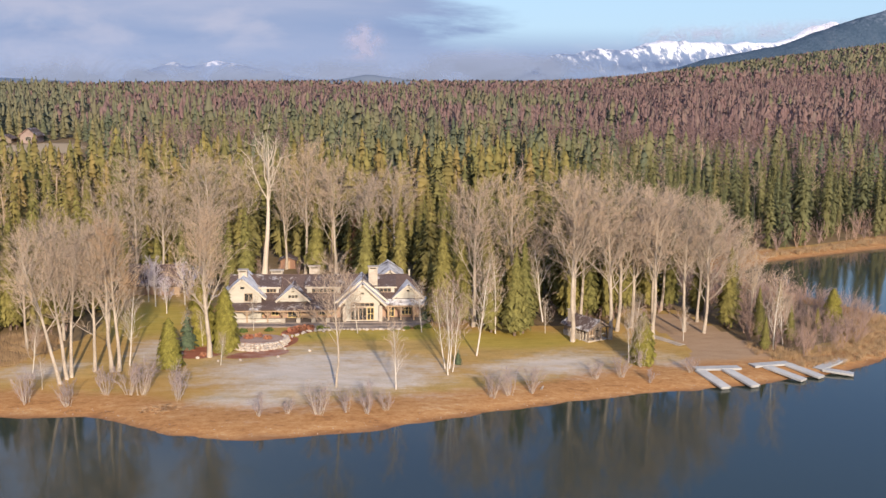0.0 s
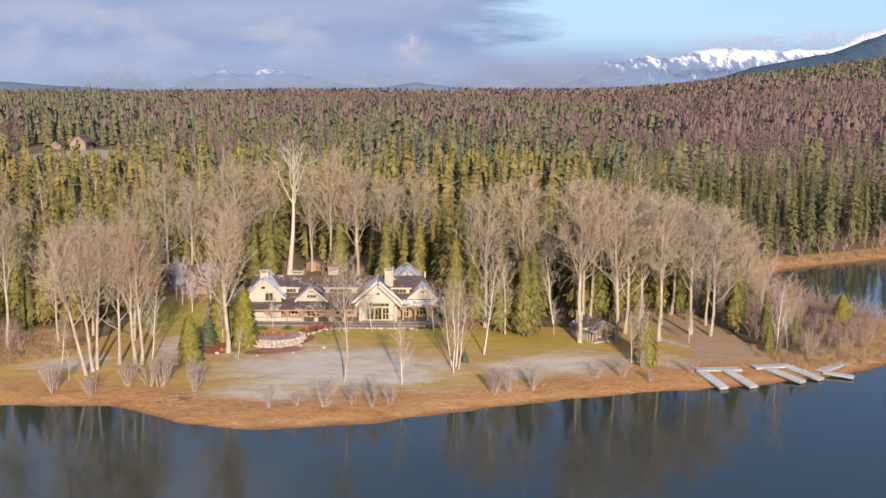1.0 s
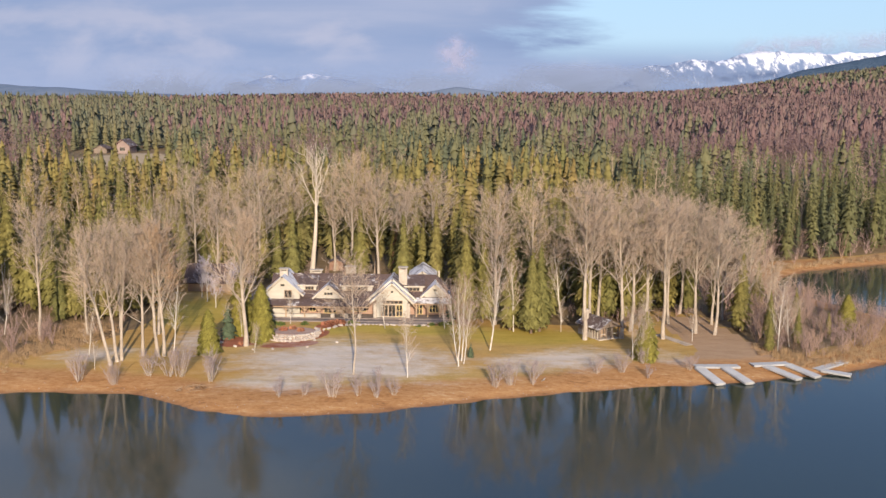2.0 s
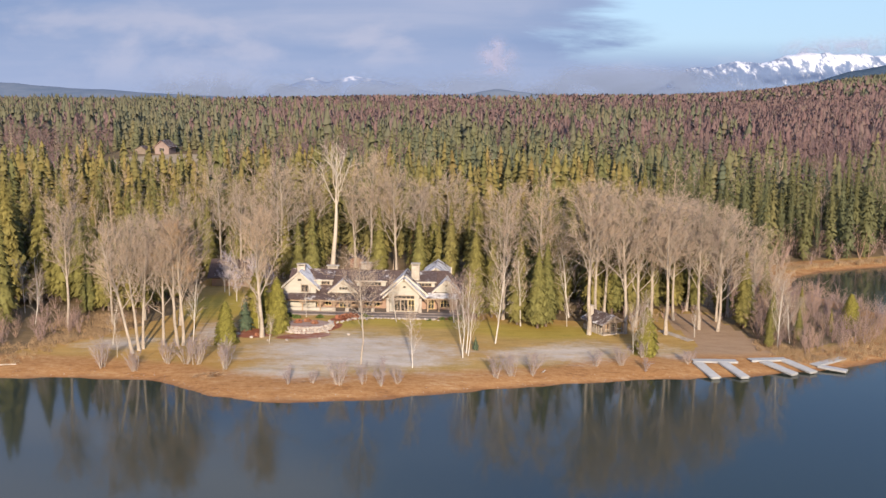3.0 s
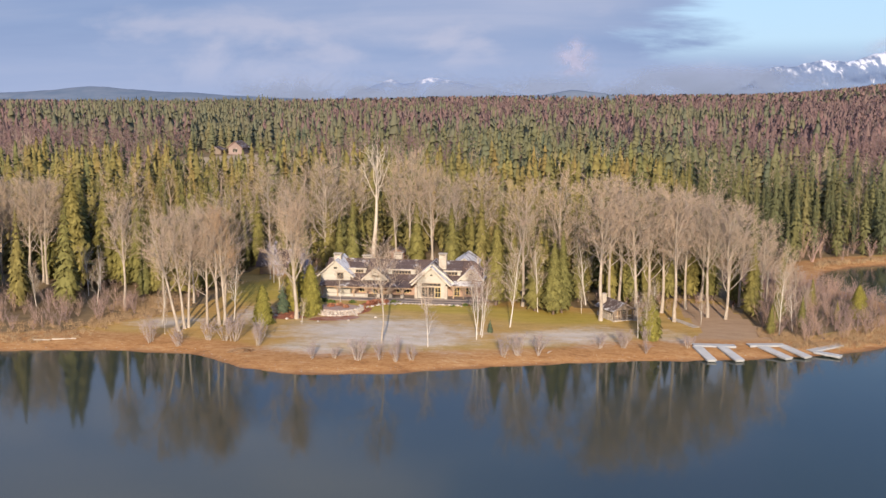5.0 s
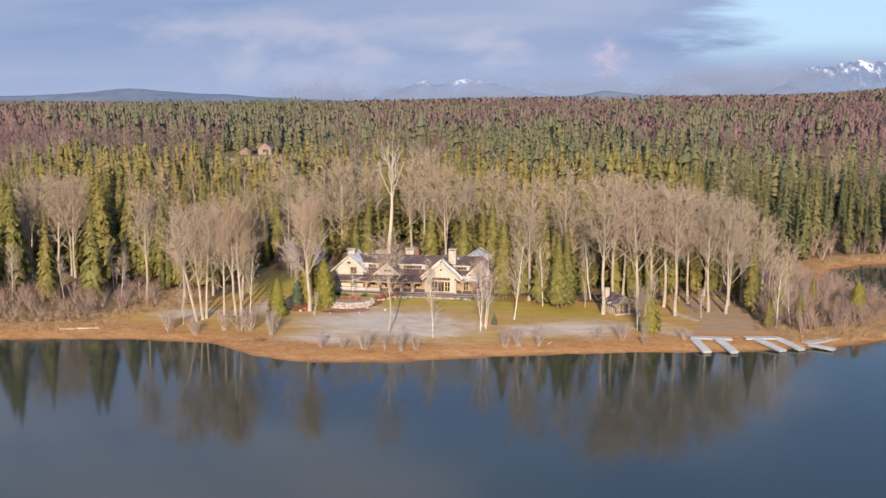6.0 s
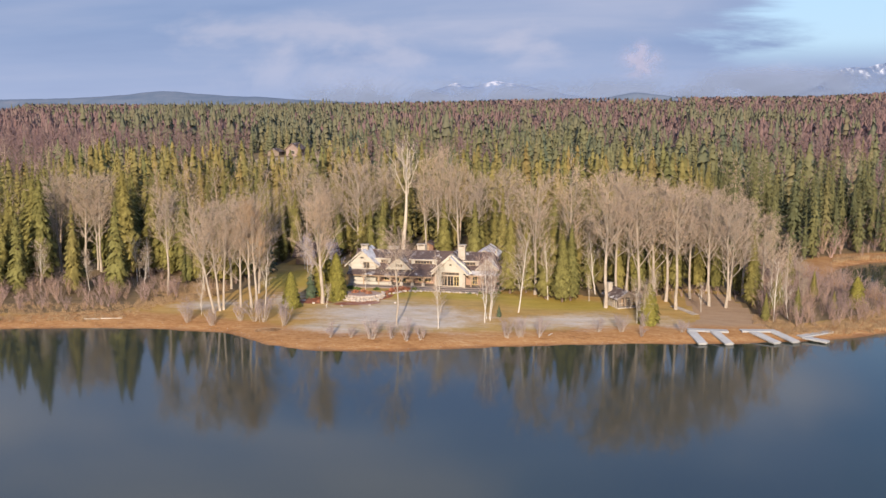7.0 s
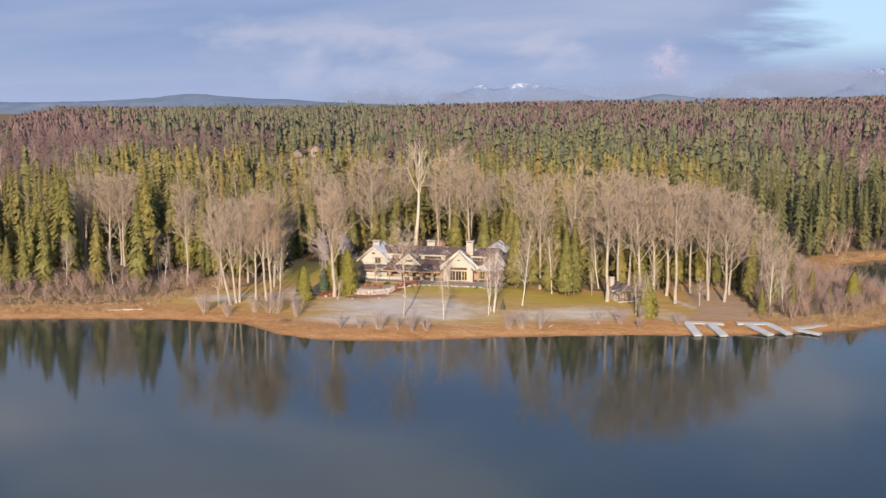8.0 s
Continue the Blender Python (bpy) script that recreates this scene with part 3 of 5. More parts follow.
def foliage(v, f, soft=0.75, rise=0.35):
    """Turns a crown's faces outwards and gives its points normals that round it off."""
    v, f = np.asarray(v, float), np.array(f)
    out = v * (1, 1, 0)
    out /= np.maximum(np.linalg.norm(out, axis=1, keepdims=True), 0.05)
    out = out + (0, 0, rise)
    fn = np.cross(v[f[:, 1]] - v[f[:, 0]], v[f[:, 2]] - v[f[:, 0]])
    away = (fn * out[f].mean(1)).sum(1) < 0
    f[away] = f[away][:, ::-1]
    fn[away] *= -1
    fn /= np.maximum(np.linalg.norm(fn, axis=1, keepdims=True), 1e-9)
    vn = np.zeros_like(v)
    for k in range(3):
        np.add.at(vn, f[:, k], fn)
    vn /= np.maximum(np.linalg.norm(vn, axis=1, keepdims=True), 1e-9)
    vn = vn * (1 - soft) + out * soft
    return v, f, vn / np.linalg.norm(vn, axis=1, keepdims=True)


def bare_tree(seed, H, girth, first, limbs, branches, twigs, spread=0.55, fine=2, lean=(0, 0), fork=0.75, thick=1.0):
    """Trunk and crown of a leafless broadleaf tree, H metres high."""
    rng = np.random.default_rng(seed)
    trunk, wood, small = [], [], []
    p, dirn = np.zeros(3), np.array([lean[0], lean[1], 1.0])
    nseg = 9
    pts, rad = [p], [girth * 1.25]
    for i in range(nseg):
        dirn = dirn * (1, 1, 1) + rng.normal(0, 0.04, 3) * (1, 1, 0) - np.array([dirn[0] - lean[0] * 0.9, dirn[1] - lean[1] * 0.9, 0]) * 0.35
        dirn = dirn / np.linalg.norm(dirn)
        p = p + dirn * H * 0.9 / nseg
        pts.append(p)
        rad.append(girth * (1 - (i + 1) / nseg) ** 0.8 * 0.9 + 0.02)
    for a, b, r0, r1 in zip(pts[:-1], pts[1:], rad[:-1], rad[1:]):
        trunk.append((*a, *b, r0, r1))
    pts = np.array(pts)

    def bough(p0, d0, length, r, nb, depth):
        q, d = p0, d0 / np.linalg.norm(d0)
        stations = []
        n = 4 if depth == 0 else 3
        for i in range(n):
            d = d + np.array([0, 0, 0.16 if depth == 0 else 0.08]) + rng.normal(0, 0.13, 3)
            d /= np.linalg.norm(d)
            q2 = q + d * length / n
            r2 = r * (1 - 0.8 * (i + 1) / n)
            (wood if depth < 2 else small).append((*q, *q2, r * (1 - 0.8 * i / n), r2))
            stations.append((q, q2, d))
            q = q2
        for k in range(nb):
            i = min(n - 1, int(n * (0.2 + 0.8 * (k + rng.random()) / nb)))
            a, b, d = stations[i]
            s = a + (b - a) * rng.random()
            if depth == 0:
                bough(s, aside(rng, d, rng.uniform(0.45, 0.85)), length * rng.uniform(0.35, 0.55), r * 0.42, twigs, 1)
            else:
                e = aside(rng, d, rng.uniform(0.35, 0.8)) + (0, 0, 0.15)
                ln = length * rng.uniform(0.3, 0.6)
                t = s + e * ln
                small.append((*s, *t, 0.024 * thick, 0.0))
                for _ in range(fine):
                    m = s + (t - s) * rng.uniform(0.2, 0.9)
                    t2 = m + aside(rng, e, rng.uniform(0.35, 0.8)) * ln * rng.uniform(0.4, 0.7)
                    small.append((*m, *t2, 0.02 * thick, 0.0))

    for k in range(limbs):
        f = first + (0.97 - first) * ((k + rng.random() * 0.6) / limbs) ** 0.9
        i = min(nseg - 1, int(f * nseg))
        s = pts[i] + (pts[i + 1] - pts[i]) * (f * nseg - i)
        az = k * 2.4 + rng.normal(0, 0.4)
        up = rng.uniform(0.75, 1.25) * fork
        d = np.array([math.cos(az) * spread, math.sin(az) * spread, up])
        length = H * rng.uniform(0.24, 0.36) * (1.12 - 0.62 * (f - first) / (1 - first))
        bough(s, d, length, girth * 0.37 * (1.1 - 0.7 * f), branches, 0)
    return join([tubes(trunk, 7), tubes(wood, 4)]), spikes(small)


def sprays(rng, H, R, low, whorls, per, droop, sub, shape=0.85, jag=0.25, flat=False, broad=None):
    """The boughs of a conifer: each a folded, pointed spray, with smaller ones along it."""
    V, F = [], []

    def spray(b, out, side, L, wide, drop, light=False):
        up = np.array([0, 0, 1.0])
        t = b + out * L - up * drop * L
        m = b + out * L * 0.5 - up * drop * L * 0.3 + up * 0.09 * L
        l = b + out * L * 0.45 + side * wide - up * (drop * L * 0.45 + 0.07 * L)
        r = b + out * L * 0.45 - side * wide - up * (drop * L * 0.45 + 0.07 * L)
        k = len(V)
        if light:
            V.extend((m if flat else b, l, t, r))
            F.extend(((k, k + 1, k + 2), (k, k + 2, k + 3)))
            return
        V.extend((b, l, t, r, m))
        F.extend(((k, k + 1, k + 4), (k, k + 4, k + 3), (k + 1, k + 2, k + 4), (k + 4, k + 2, k + 3)))

    for w_ in range(whorls):
        f = (w_ + rng.random() * 0.6) / whorls
        z = H * (low + (0.985 - low) * f)
        reach = R * ((1 - f) ** shape * 0.93 + 0.05) * min(1.0, 0.55 + 2.2 * f)
        a0 = rng.random() * 6.28
        for k in range(per):
            a = a0 + (k + rng.uniform(-0.3, 0.3)) * 2 * math.pi / per
            L = reach * rng.uniform(1 - jag * 1.6, 1 + jag)
            out, side = np.array([math.cos(a), math.sin(a), 0]), np.array([-math.sin(a), math.cos(a), 0])
            b = np.array([0, 0, z + rng.uniform(-0.2, 0.2)])
            dr = droop * rng.uniform(0.6, 1.4)
            spray(b, out, side, L, L * (broad or (0.21 if sub > 2 else 0.30 if sub else 0.42)), dr, flat)
            for j in range(sub):
                u = 0.3 + 0.65 * (j + rng.random()) / sub
                bb = b + out * L * u - np.array([0, 0, 1.0]) * dr * L * u * 0.8
                aa = a + (1 if j % 2 else -1) * rng.uniform(0.5, 1.1)
                o2, s2 = np.array([math.cos(aa), math.sin(aa), 0]), np.array([-math.sin(aa), math.cos(aa), 0])
                l2 = (0.30 + 0.28 * rng.random()) * L * (1.15 - 0.5 * u)
                spray(bb, o2, s2, l2, l2 * 0.36, dr * rng.uniform(0.7, 1.8), True)
    return np.array(V), np.array(F)


def tiers(rng, H, R, low, n_, sides, jag, shape=0.8):
    """A small conifer of overlapping ragged skirts."""
    V, F = [], []
    for i in range(n_):
        f0, f1 = i / n_, min(1.0, (i + 1.7) / n_)
        z0, z1 = H * (low + (1 - low) * f0), H * (low + (1 - low) * f1)
        k = len(V)
        V.append((rng.normal(0, 0.1), rng.normal(0, 0.1), z1))
        a0 = rng.random() * 6.28
        for j in range(sides):
            r_ = R * ((1 - f0) ** shape) * rng.uniform(1 - jag, 1 + jag)
            a = a0 + (j + rng.uniform(-0.25, 0.25)) * 2 * math.pi / sides
            V.append((r_ * math.cos(a), r_ * math.sin(a), z0 + rng.uniform(-0.6, 0.6) * H / n_ * 0.6))
        F += [(k, k + 1 + j, k + 1 + (j + 1) % sides) for j in range(sides)]
    return np.array(V), np.array(F)


def spire(H, r, bend=0.0):
    return tubes([(0, 0, -0.4, bend * 0.3, 0, H * 0.4, r * 1.2, r * 0.8), (bend * 0.3, 0, H * 0.4, bend, 0, H * 0.98, r * 0.8, 0.02)], 6)


def tree_thing(name, label, group, trunk, crown, bark, leaf, category="tree"):
    ob = thing(name, (0, 0, 0), label, category, group)
    tri_mesh("trunk", *trunk, bark, ob, smooth=True)
    if bark is FIR_BARK:
        v, f, nrm = foliage(*crown)
        tri_mesh("crown", v, f, leaf, ob, normals=nrm)
    else:
        tri_mesh("crown", *crown, leaf, ob)
    return ob


used = set()


def plant(template, x, y, size=1.0, wide=1.0, turn=None, rng=random):
    """Sets the template, then copies of it, on the land."""
    a = rng.uniform(0, 6.28) if turn is None else turn
    m = Matrix.Translation((x, y, land_at(x, y) - 0.1)) @ Matrix.Rotation(a, 4, "Z") @ Matrix.Diagonal((size * wide, size * wide, size, 1))
    if template.name not in used:
        used.add(template.name)
        template.matrix_basis = m
        return template
    saved = template.matrix_basis.copy()
    template.matrix_basis = Matrix.Identity(4)
    ob = copy_thing(template, m)
    template.matrix_basis = saved
    return ob


rnd = random.Random(11)
COTTON_H = 22.0
cottons = []
for s in range(5):
    tr, cr = bare_tree(20 + s, COTTON_H, 0.24, (0.27, 0.34, 0.24, 0.38, 0.30)[s], 18, 8, 7, spread=(0.58, 0.5, 0.66, 0.54, 0.6)[s], fine=2)
    cottons.append(tree_thing("cottonwood_tree", "tall leafless cottonwood with pale trunk and fine twigs", "bare cottonwoods", tr, cr, BARK, TWIG))
tr, cr = bare_tree(41, COTTON_H, 0.30, 0.33, 17, 8, 7, spread=0.5, fine=2)
red_cotton = tree_thing("cottonwood_tree", "leafless cottonwood with rusty orange twigs", "bare cottonwoods", tr, cr, BARK, TWIG_RED)
leaners = []
for s in range(3):
    tr, cr = bare_tree(50 + s, COTTON_H, 0.29, 0.36, 15, 8, 7, spread=0.5, fine=2, lean=((-0.22, -0.10, 0.05)[s], 0.02))
    leaners.append(tree_thing("cottonwood_tree", "leaning leafless cottonwood at the lawn's edge", "bare cottonwoods", tr, cr, BARK, TWIG))
tr, cr = bare_tree(60, 18.0, 0.11, 0.34, 24, 6, 5, spread=0.42, fine=1)
aspen = tree_thing("aspen_tree", "slender leafless aspen on the frosty lawn", "lawn trees", tr, cr, BARK, TWIG)
BIRCH_H = 12.0
birches = []
for s in range(3):
    tr, cr = bare_tree(70 + s, BIRCH_H, 0.085, 0.20, 20, 5, 5, spread=0.4, fine=1, lean=((0.03, 0.13, -0.10)[s], 0.02), thick=0.9)
    birches.append(tree_thing("birch_tree", "leafless birch with white bark on the grass", "birches", tr, cr, BIRCH_BARK, TWIG))
tr, cr = bare_tree(90, 29.0, 0.68, 0.58, 12, 4, 2, spread=0.6, fine=1, thick=1.6)
dead = tree_thing("dead_tree", "huge bleached dead cottonwood behind the house", "", tr, cr, DEAD_BARK, DEAD_BARK)
plant(dead, -23.8, 74.4, turn=0.4)

LEFT_GROUP = [(-45.7, 5.6, 21.8), (-45.3, 7.5, 21.5), (-44.9, 8.3, 20.5)]
for (x, y, h), t in zip(LEFT_GROUP, leaners):
    plant(t, x, y, h / COTTON_H, turn=0.15)
COTTONS = [(-42.3, 10.7, 21.3), (-39.9, 10.5, 21.7), (-43.5, 23.7, 22.9), (-61.8, 19.1, 23), (-51, 27, 20), (-55, 22, 18),
           (-15.6, 79, 28), (-34, 70, 26), (-29, 79, 25), (-9, 75, 25), (-49, 73, 25), (-42, 62, 22), (-20, 86, 25), (-3, 66, 23), (3, 76, 24), (-38, 82, 24),
           (14.5, 33, 25), (22, 38, 26), (29.5, 23.8, 27), (36, 25.1, 25.4), (31.5, 31, 26)]
COTTONS_EAST = [(33.5, 35, 25), (38.5, 30, 25), (43.2, 25.2, 25.1), (41.5, 32, 24), (46.5, 36, 24), (49.9, 29.4, 22.8), (53.1, 28.7, 21.1), (54.5, 36, 22), (57.5, 40, 20),
                (61, 36, 18), (50.5, 44, 22), (-97.8, 37.2, 23.5), (-95.9, 38.5, 22.6), (-92.2, 38.3, 23.8), (-88.5, 39, 22.8), (-90.5, 41, 22), (66, 40, 13), (68, 30, 7), (64, 46, 13), (70, 48, 8)]
for i, (x, y, h) in enumerate(COTTONS + COTTONS_EAST):
    plant(cottons[i % 5], x, y, h / COTTON_H, wide=rnd.uniform(1.08, 1.3), rng=rnd)
tr, cr = bare_tree(47, 22.6, 0.40, 0.28, 24, 9, 8, spread=0.64, fine=3, fork=0.85)
broad_tree = tree_thing("cottonwood_tree", "broad leafless cottonwood with wide pale crown on the lawn", "bare cottonwoods", tr, cr, BARK, TWIG)
plant(broad_tree, -27.1, 16.7, 1.0)
plant(red_cotton, -38.9, 10.6, 0.98)
plant(aspen, -8.2, 1.8, 1.0, wide=1.35)
BIRCHES = [(-0.1, 0.8, 10.2), (12.9, 16.1, 16.2), (17.6, 28.4, 14), (26, 28.8, 6), (-38, 13, 13.4), (-50.8, 10.5, 8.1),
           (-47.5, 3.6, 4.7), (36.3, 11.8, 8.4), (37.8, 12.6, 7.2), (35.6, 12.6, 8.6), (38.5, 20, 9), (-31.2, 21.6, 6.5), (-29, 22.6, 6)]
BIRCHES_FAR = [(-25, 12.5, 5), (-5, 28.6, 8.5), (61.1, 19.1, 13.3), (-89.5, 15.7, 11.3), (-69.1, 22, 10), (-74.5, 29.6, 10.2), (-80, 19, 9),
               (27, 36, 16), (48, 24, 6), (5.5, 29.5, 9), (64, 22, 9), (-22, 31, 6)]
for i, (x, y, h) in enumerate(BIRCHES + BIRCHES_FAR):
    plant(birches[i % 3], x, y, h / BIRCH_H, wide=1.05, rng=rnd)

for k, (x, y, h, lx) in enumerate([(7.6, 6.8, 13.6, -0.02), (8.1, 9.6, 14.2, 0.05), (7.5, 9.9, 12.0, -0.14), (8.4, 8.1, 10.5, 0.13)]):
    tr, cr = bare_tree(170 + k, BIRCH_H, 0.075, 0.24, 18, 5, 4, spread=0.45, fine=1, lean=(lx, 0.03), thick=0.75)
    plant(tree_thing("birch_tree", "white birch of a leaning clump with reddish twigs", "birches", tr, cr, BIRCH_BARK, TWIG_BIRCH), x, y, h / BIRCH_H, turn=0.0)
snag = tree_thing("dead_tree", "broken white birch snag among dark firs", "", *bare_tree(95, 11.0, 0.16, 0.6, 3, 1, 1, fine=0), BIRCH_BARK, DEAD_BARK)
plant(snag, -74.8, 35.6)

tr, cr = bare_tree(77, 9.0, 0.10, 0.2, 18, 6, 6, spread=0.6, fine=2, thick=1.1)
frosted = tree_thing("birch_tree", "small birch with pale frosted twigs near the garage", "birches", tr, cr, BIRCH_BARK, FROST_TWIG)
for x, y, h in [(-36, 50, 8.5), (-41, 49, 9), (-33, 41, 9), (-38, 43, 7), (-30.5, 37, 9.5), (-43, 53, 8)]:
    plant(frosted, x, y, h / 9.0, rng=rnd)

FIR_H = 16.0
firs, cedars, spruces = [], [], []
RUST = varied("rusty_dead_needles", [(0.27, 0.14, 0.07), (0.24, 0.13, 0.07)], thin=0.2)
rusty = tree_thing("fir_tree", "dying fir with rust brown needles behind the house", "firs", spire(FIR_H, 0.2), sprays(np.random.default_rng(140), FIR_H, 2.0, 0.1, 46, 9, 0.8, 4, 0.8, 0.35), FIR_BARK, RUST)
plant(rusty, -4.5, 80, 17.5 / FIR_H)
for s in range(4):
    rg = np.random.default_rng(100 + s)
    firs.append(tree_thing("fir_tree", "tall dense olive green fir by the lawn", "firs", spire(FIR_H, 0.2, 0.1), sprays(rg, FIR_H, 2.2, 0.13, 54, 11, 0.75, 5, 0.85, 0.3), FIR_BARK, FIR_NEAR))
for s in range(2):
    rg = np.random.default_rng(120 + s)
    cedars.append(tree_thing("cedar_tree", "bushy yellow-green cedar on the lawn", "cedars", spire(9.0, 0.16), sprays(rg, 9.0, 1.9, 0.05, 60, 13, 0.8, 7, 0.45, 0.3), FIR_BARK, CEDAR))
rg = np.random.default_rng(130)
spruces.append(tree_thing("spruce_tree", "small bluish spruce beside the lawn", "spruces", spire(7.0, 0.12), sprays(rg, 7.0, 1.9, 0.04, 20, 9, 0.5, 5, 0.9), FIR_BARK, FIR_SHADE))
FIRS = [(44, 45, 14), (48.5, 47, 15), (52.5, 46, 14), (40.5, 43, 13), (36, 40, 14), (57, 43, 12), (9.2, 33, 18), (12.4, 34.5, 17.2), (17.0, 29.4, 15.1), (22.2, 28.8, 16.6), (20.6, 27.4, 15.4), (58.5, 32, 15), (59.5, 18.8, 6), (72, 42, 6.5), (63.5, 31, 8), (66, 24, 6.5), (74, 31, 4.5), (62, 27, 7), (69, 56, 10),
        (-84.5, 23, 10.5), (-93.5, 23, 26), (-97, 26, 25), (-101.5, 24, 22), (-80, 35, 26), (-82.5, 38, 23), (-76, 41, 22), (-104, 34, 23), (-86, 50, 24), (-82, 52, 22), (-78, 27, 10), (-68, 40, 20), (-64, 37, 18), (-100, 10, 12), (-61, 33, 17), (-57, 38, 18)]
for i, (x, y, h) in enumerate(FIRS):
    plant(firs[i % 4], x, y, h / FIR_H, wide=rnd.uniform(0.9, 1.1) * (1.25 if h < 10 else 1.12), rng=rnd)
for i, (x, y, h) in enumerate([(-25.2, 20.2, 10.1), (-32.2, 12.2, 7.5), (37.7, 12.9, 8.0), (-29.5, 25, 11), (79.3, 36.1, 6.6)]):
    plant(cedars[i % 2], x, y, h / 9.0, wide=(0.95, 1.15, 1.15, 1.1, 1.3)[i], rng=rnd)
for x, y, h in [(-31, 21.0, 6.5), (7.0, 36.3, 5.6), (9.6, 11.8, 2.6), (-50, 47, 9)]:
    plant(spruces[0], x, y, h / 7.0, rng=rnd)


# the forest
def forest_spots(rng, x0, x1, y0, y1, gap, keep=1.0):
    xs, ys = np.meshgrid(np.arange(x0, x1, gap), np.arange(y0, y1, gap))
    x = (xs + rng.uniform(-0.45, 0.45, xs.shape) * gap).ravel()
    y = (ys + rng.uniform(-0.45, 0.45, ys.shape) * gap).ravel()
    ok = (x > -0.62 * (y + 200) - 40) & (x < 0.60 * (y + 200) + 30)
    ok &= ~inside(CLEARING, x, y) & (shore_distance(x, y) > 9) & (rng.random(x.shape) < keep)
    ok &= ~((x > 54) & (y < 100)) & (blob(x, y, -176, 425, 28, 70) < 0.25)
    ok &= ~((x > -70) & (x < -40) & (y < 30)) & ~((x < -62) & (y < 12))
    # bare cottonwoods, not firs, stand round the dead tree behind the house
    grove = inside(GROVE, x, y)
    ok &= ~inside(WEST_GROVE, x, y)
    ok &= ~inside(SIGHT_GAP, x, y) & (~grove | (rng.random(x.shape) < 0.6))
    return x[ok], y[ok]


GROVE = [(-50, 92), (6, 92), (10, 50), (-46, 50)]
SIGHT_GAP = [(-28, 90), (-17, 90), (-11, 46), (-24, 46)]
WEST_GROVE = [(-102, 20), (-72, 20), (-72, 40), (-84, 43), (-102, 43)]
GLADE = [(-225, 478), (-162, 478), (-82, 210), (-134, 205)]


def scatter(name, label, kinds, x, y, h, H, wide, tint, mat, rng, parent=None, category="forest", leafy=False):
    """Many trees in one mesh."""
    Vs, Fs, Ts, Ns, at = [], [], [], [], 0
    h = np.where(inside(GLADE, x, y), np.minimum(h, 2.0 + 0.07 * np.clip(400 - y, 0, 400)), h)
    z = land(x, y)
    pick = rng.integers(0, len(kinds), len(x))
    for k, (tv, tf) in enumerate(kinds):
        on = pick == k
        if leafy:
            tv, tf, tn = foliage(tv, tf)
        n_ = int(on.sum())
        if not n_:
            continue
        a, s = rng.uniform(0, 6.28, n_), h[on] / H
        ws = s * wide[on]
        c, sn = np.cos(a)[:, None], np.sin(a)[:, None]
        vx = (tv[None, :, 0] * c - tv[None, :, 1] * sn) * ws[:, None] + x[on][:, None]
        vy = (tv[None, :, 0] * sn + tv[None, :, 1] * c) * ws[:, None] + y[on][:, None]
        vz = tv[None, :, 2] * s[:, None] + z[on][:, None]
        Vs.append(np.stack([vx, vy, vz], -1).reshape(-1, 3))
        Fs.append((tf[None] + (np.arange(n_) * len(tv))[:, None, None]).reshape(-1, 3) + at)
        Ts.append(np.repeat(tint[on], len(tv)))
        if leafy:
            Ns.append(np.stack([tn[None, :, 0] * c - tn[None, :, 1] * sn, tn[None, :, 0] * sn + tn[None, :, 1] * c, tn[None, :, 2] + 0 * c], -1).reshape(-1, 3))
        at += n_ * len(tv)
    ob = tri_mesh(name, np.concatenate(Vs), np.concatenate(Fs), mat, parent, np.concatenate(Ts), normals=np.concatenate(Ns) if leafy else None)
    return tagged(ob, label, category, kind="stuff")


rg = np.random.default_rng(5)
MID_H = 22.0
mid_kinds = [join([sprays(np.random.default_rng(200 + s), MID_H, 2.2, 0.06, 30, 8, 0.8, 1, 0.8, 0.35, True), spire(MID_H, 0.2)]) for s in range(5)]
far_kinds = [tiers(np.random.default_rng(220 + s), MID_H, 2.5, 0.05, 11, 7, 0.45, 0.8) for s in range(6)]
tiny_kinds = [tiers(np.random.default_rng(240 + s), MID_H, 2.4, 0.08, 6, 5, 0.4, 0.85) for s in range(5)]
least_kinds = [tiers(np.random.default_rng(250 + s), MID_H, 3.0, 0.2, 2, 6, 0.3) for s in range(3)]
soft_kinds = [tiers(np.random.default_rng(270 + s), MID_H, 2.2, 0.10, 4, 4, 0.45, 0.6) for s in range(4)]
bare_kinds = []
for s in range(4):
    tr, cr = bare_tree(300 + s, MID_H, 0.22, 0.35, 10, 4, 3, spread=0.45, fine=1, thick=1.6)
    bare_kinds.append(join([tr, cr]))
larch_kinds = [sprays(np.random.default_rng(330 + s), MID_H, 3.0, 0.25, 11, 5, -0.9, 0, 0.55, 0.45, True, 0.16) for s in range(4)]

# nearest firs of the forest: trees of their own
forest_firs = []
for s in range(4):
    cr = sprays(np.random.default_rng(260 + s), MID_H, 2.5, 0.08, 52, 9, 0.8, 2, 0.8, 0.35, True)
    forest_firs.append(tree_thing("forest_fir", "tall olive green fir at the forest's front edge", "forest front firs", spire(MID_H, 0.22, 0.1), cr, FIR_BARK, FIR_NEAR))
x, y = forest_spots(rg, -170, 170, 6, 190, 5.4, 0.85)
order = np.argsort(np.hypot(x, (y + 60)))
near, rest = order[:170], order[170:]
for i in near:
    plant(forest_firs[int(i) % 4], float(x[i]), float(y[i]), rnd.uniform(0.55, 1.02), rnd.uniform(0.95, 1.3), rng=rnd)
x, y = x[rest], y[rest]
h = 24 * rg.beta(3.2, 2.0, len(x)) + 4
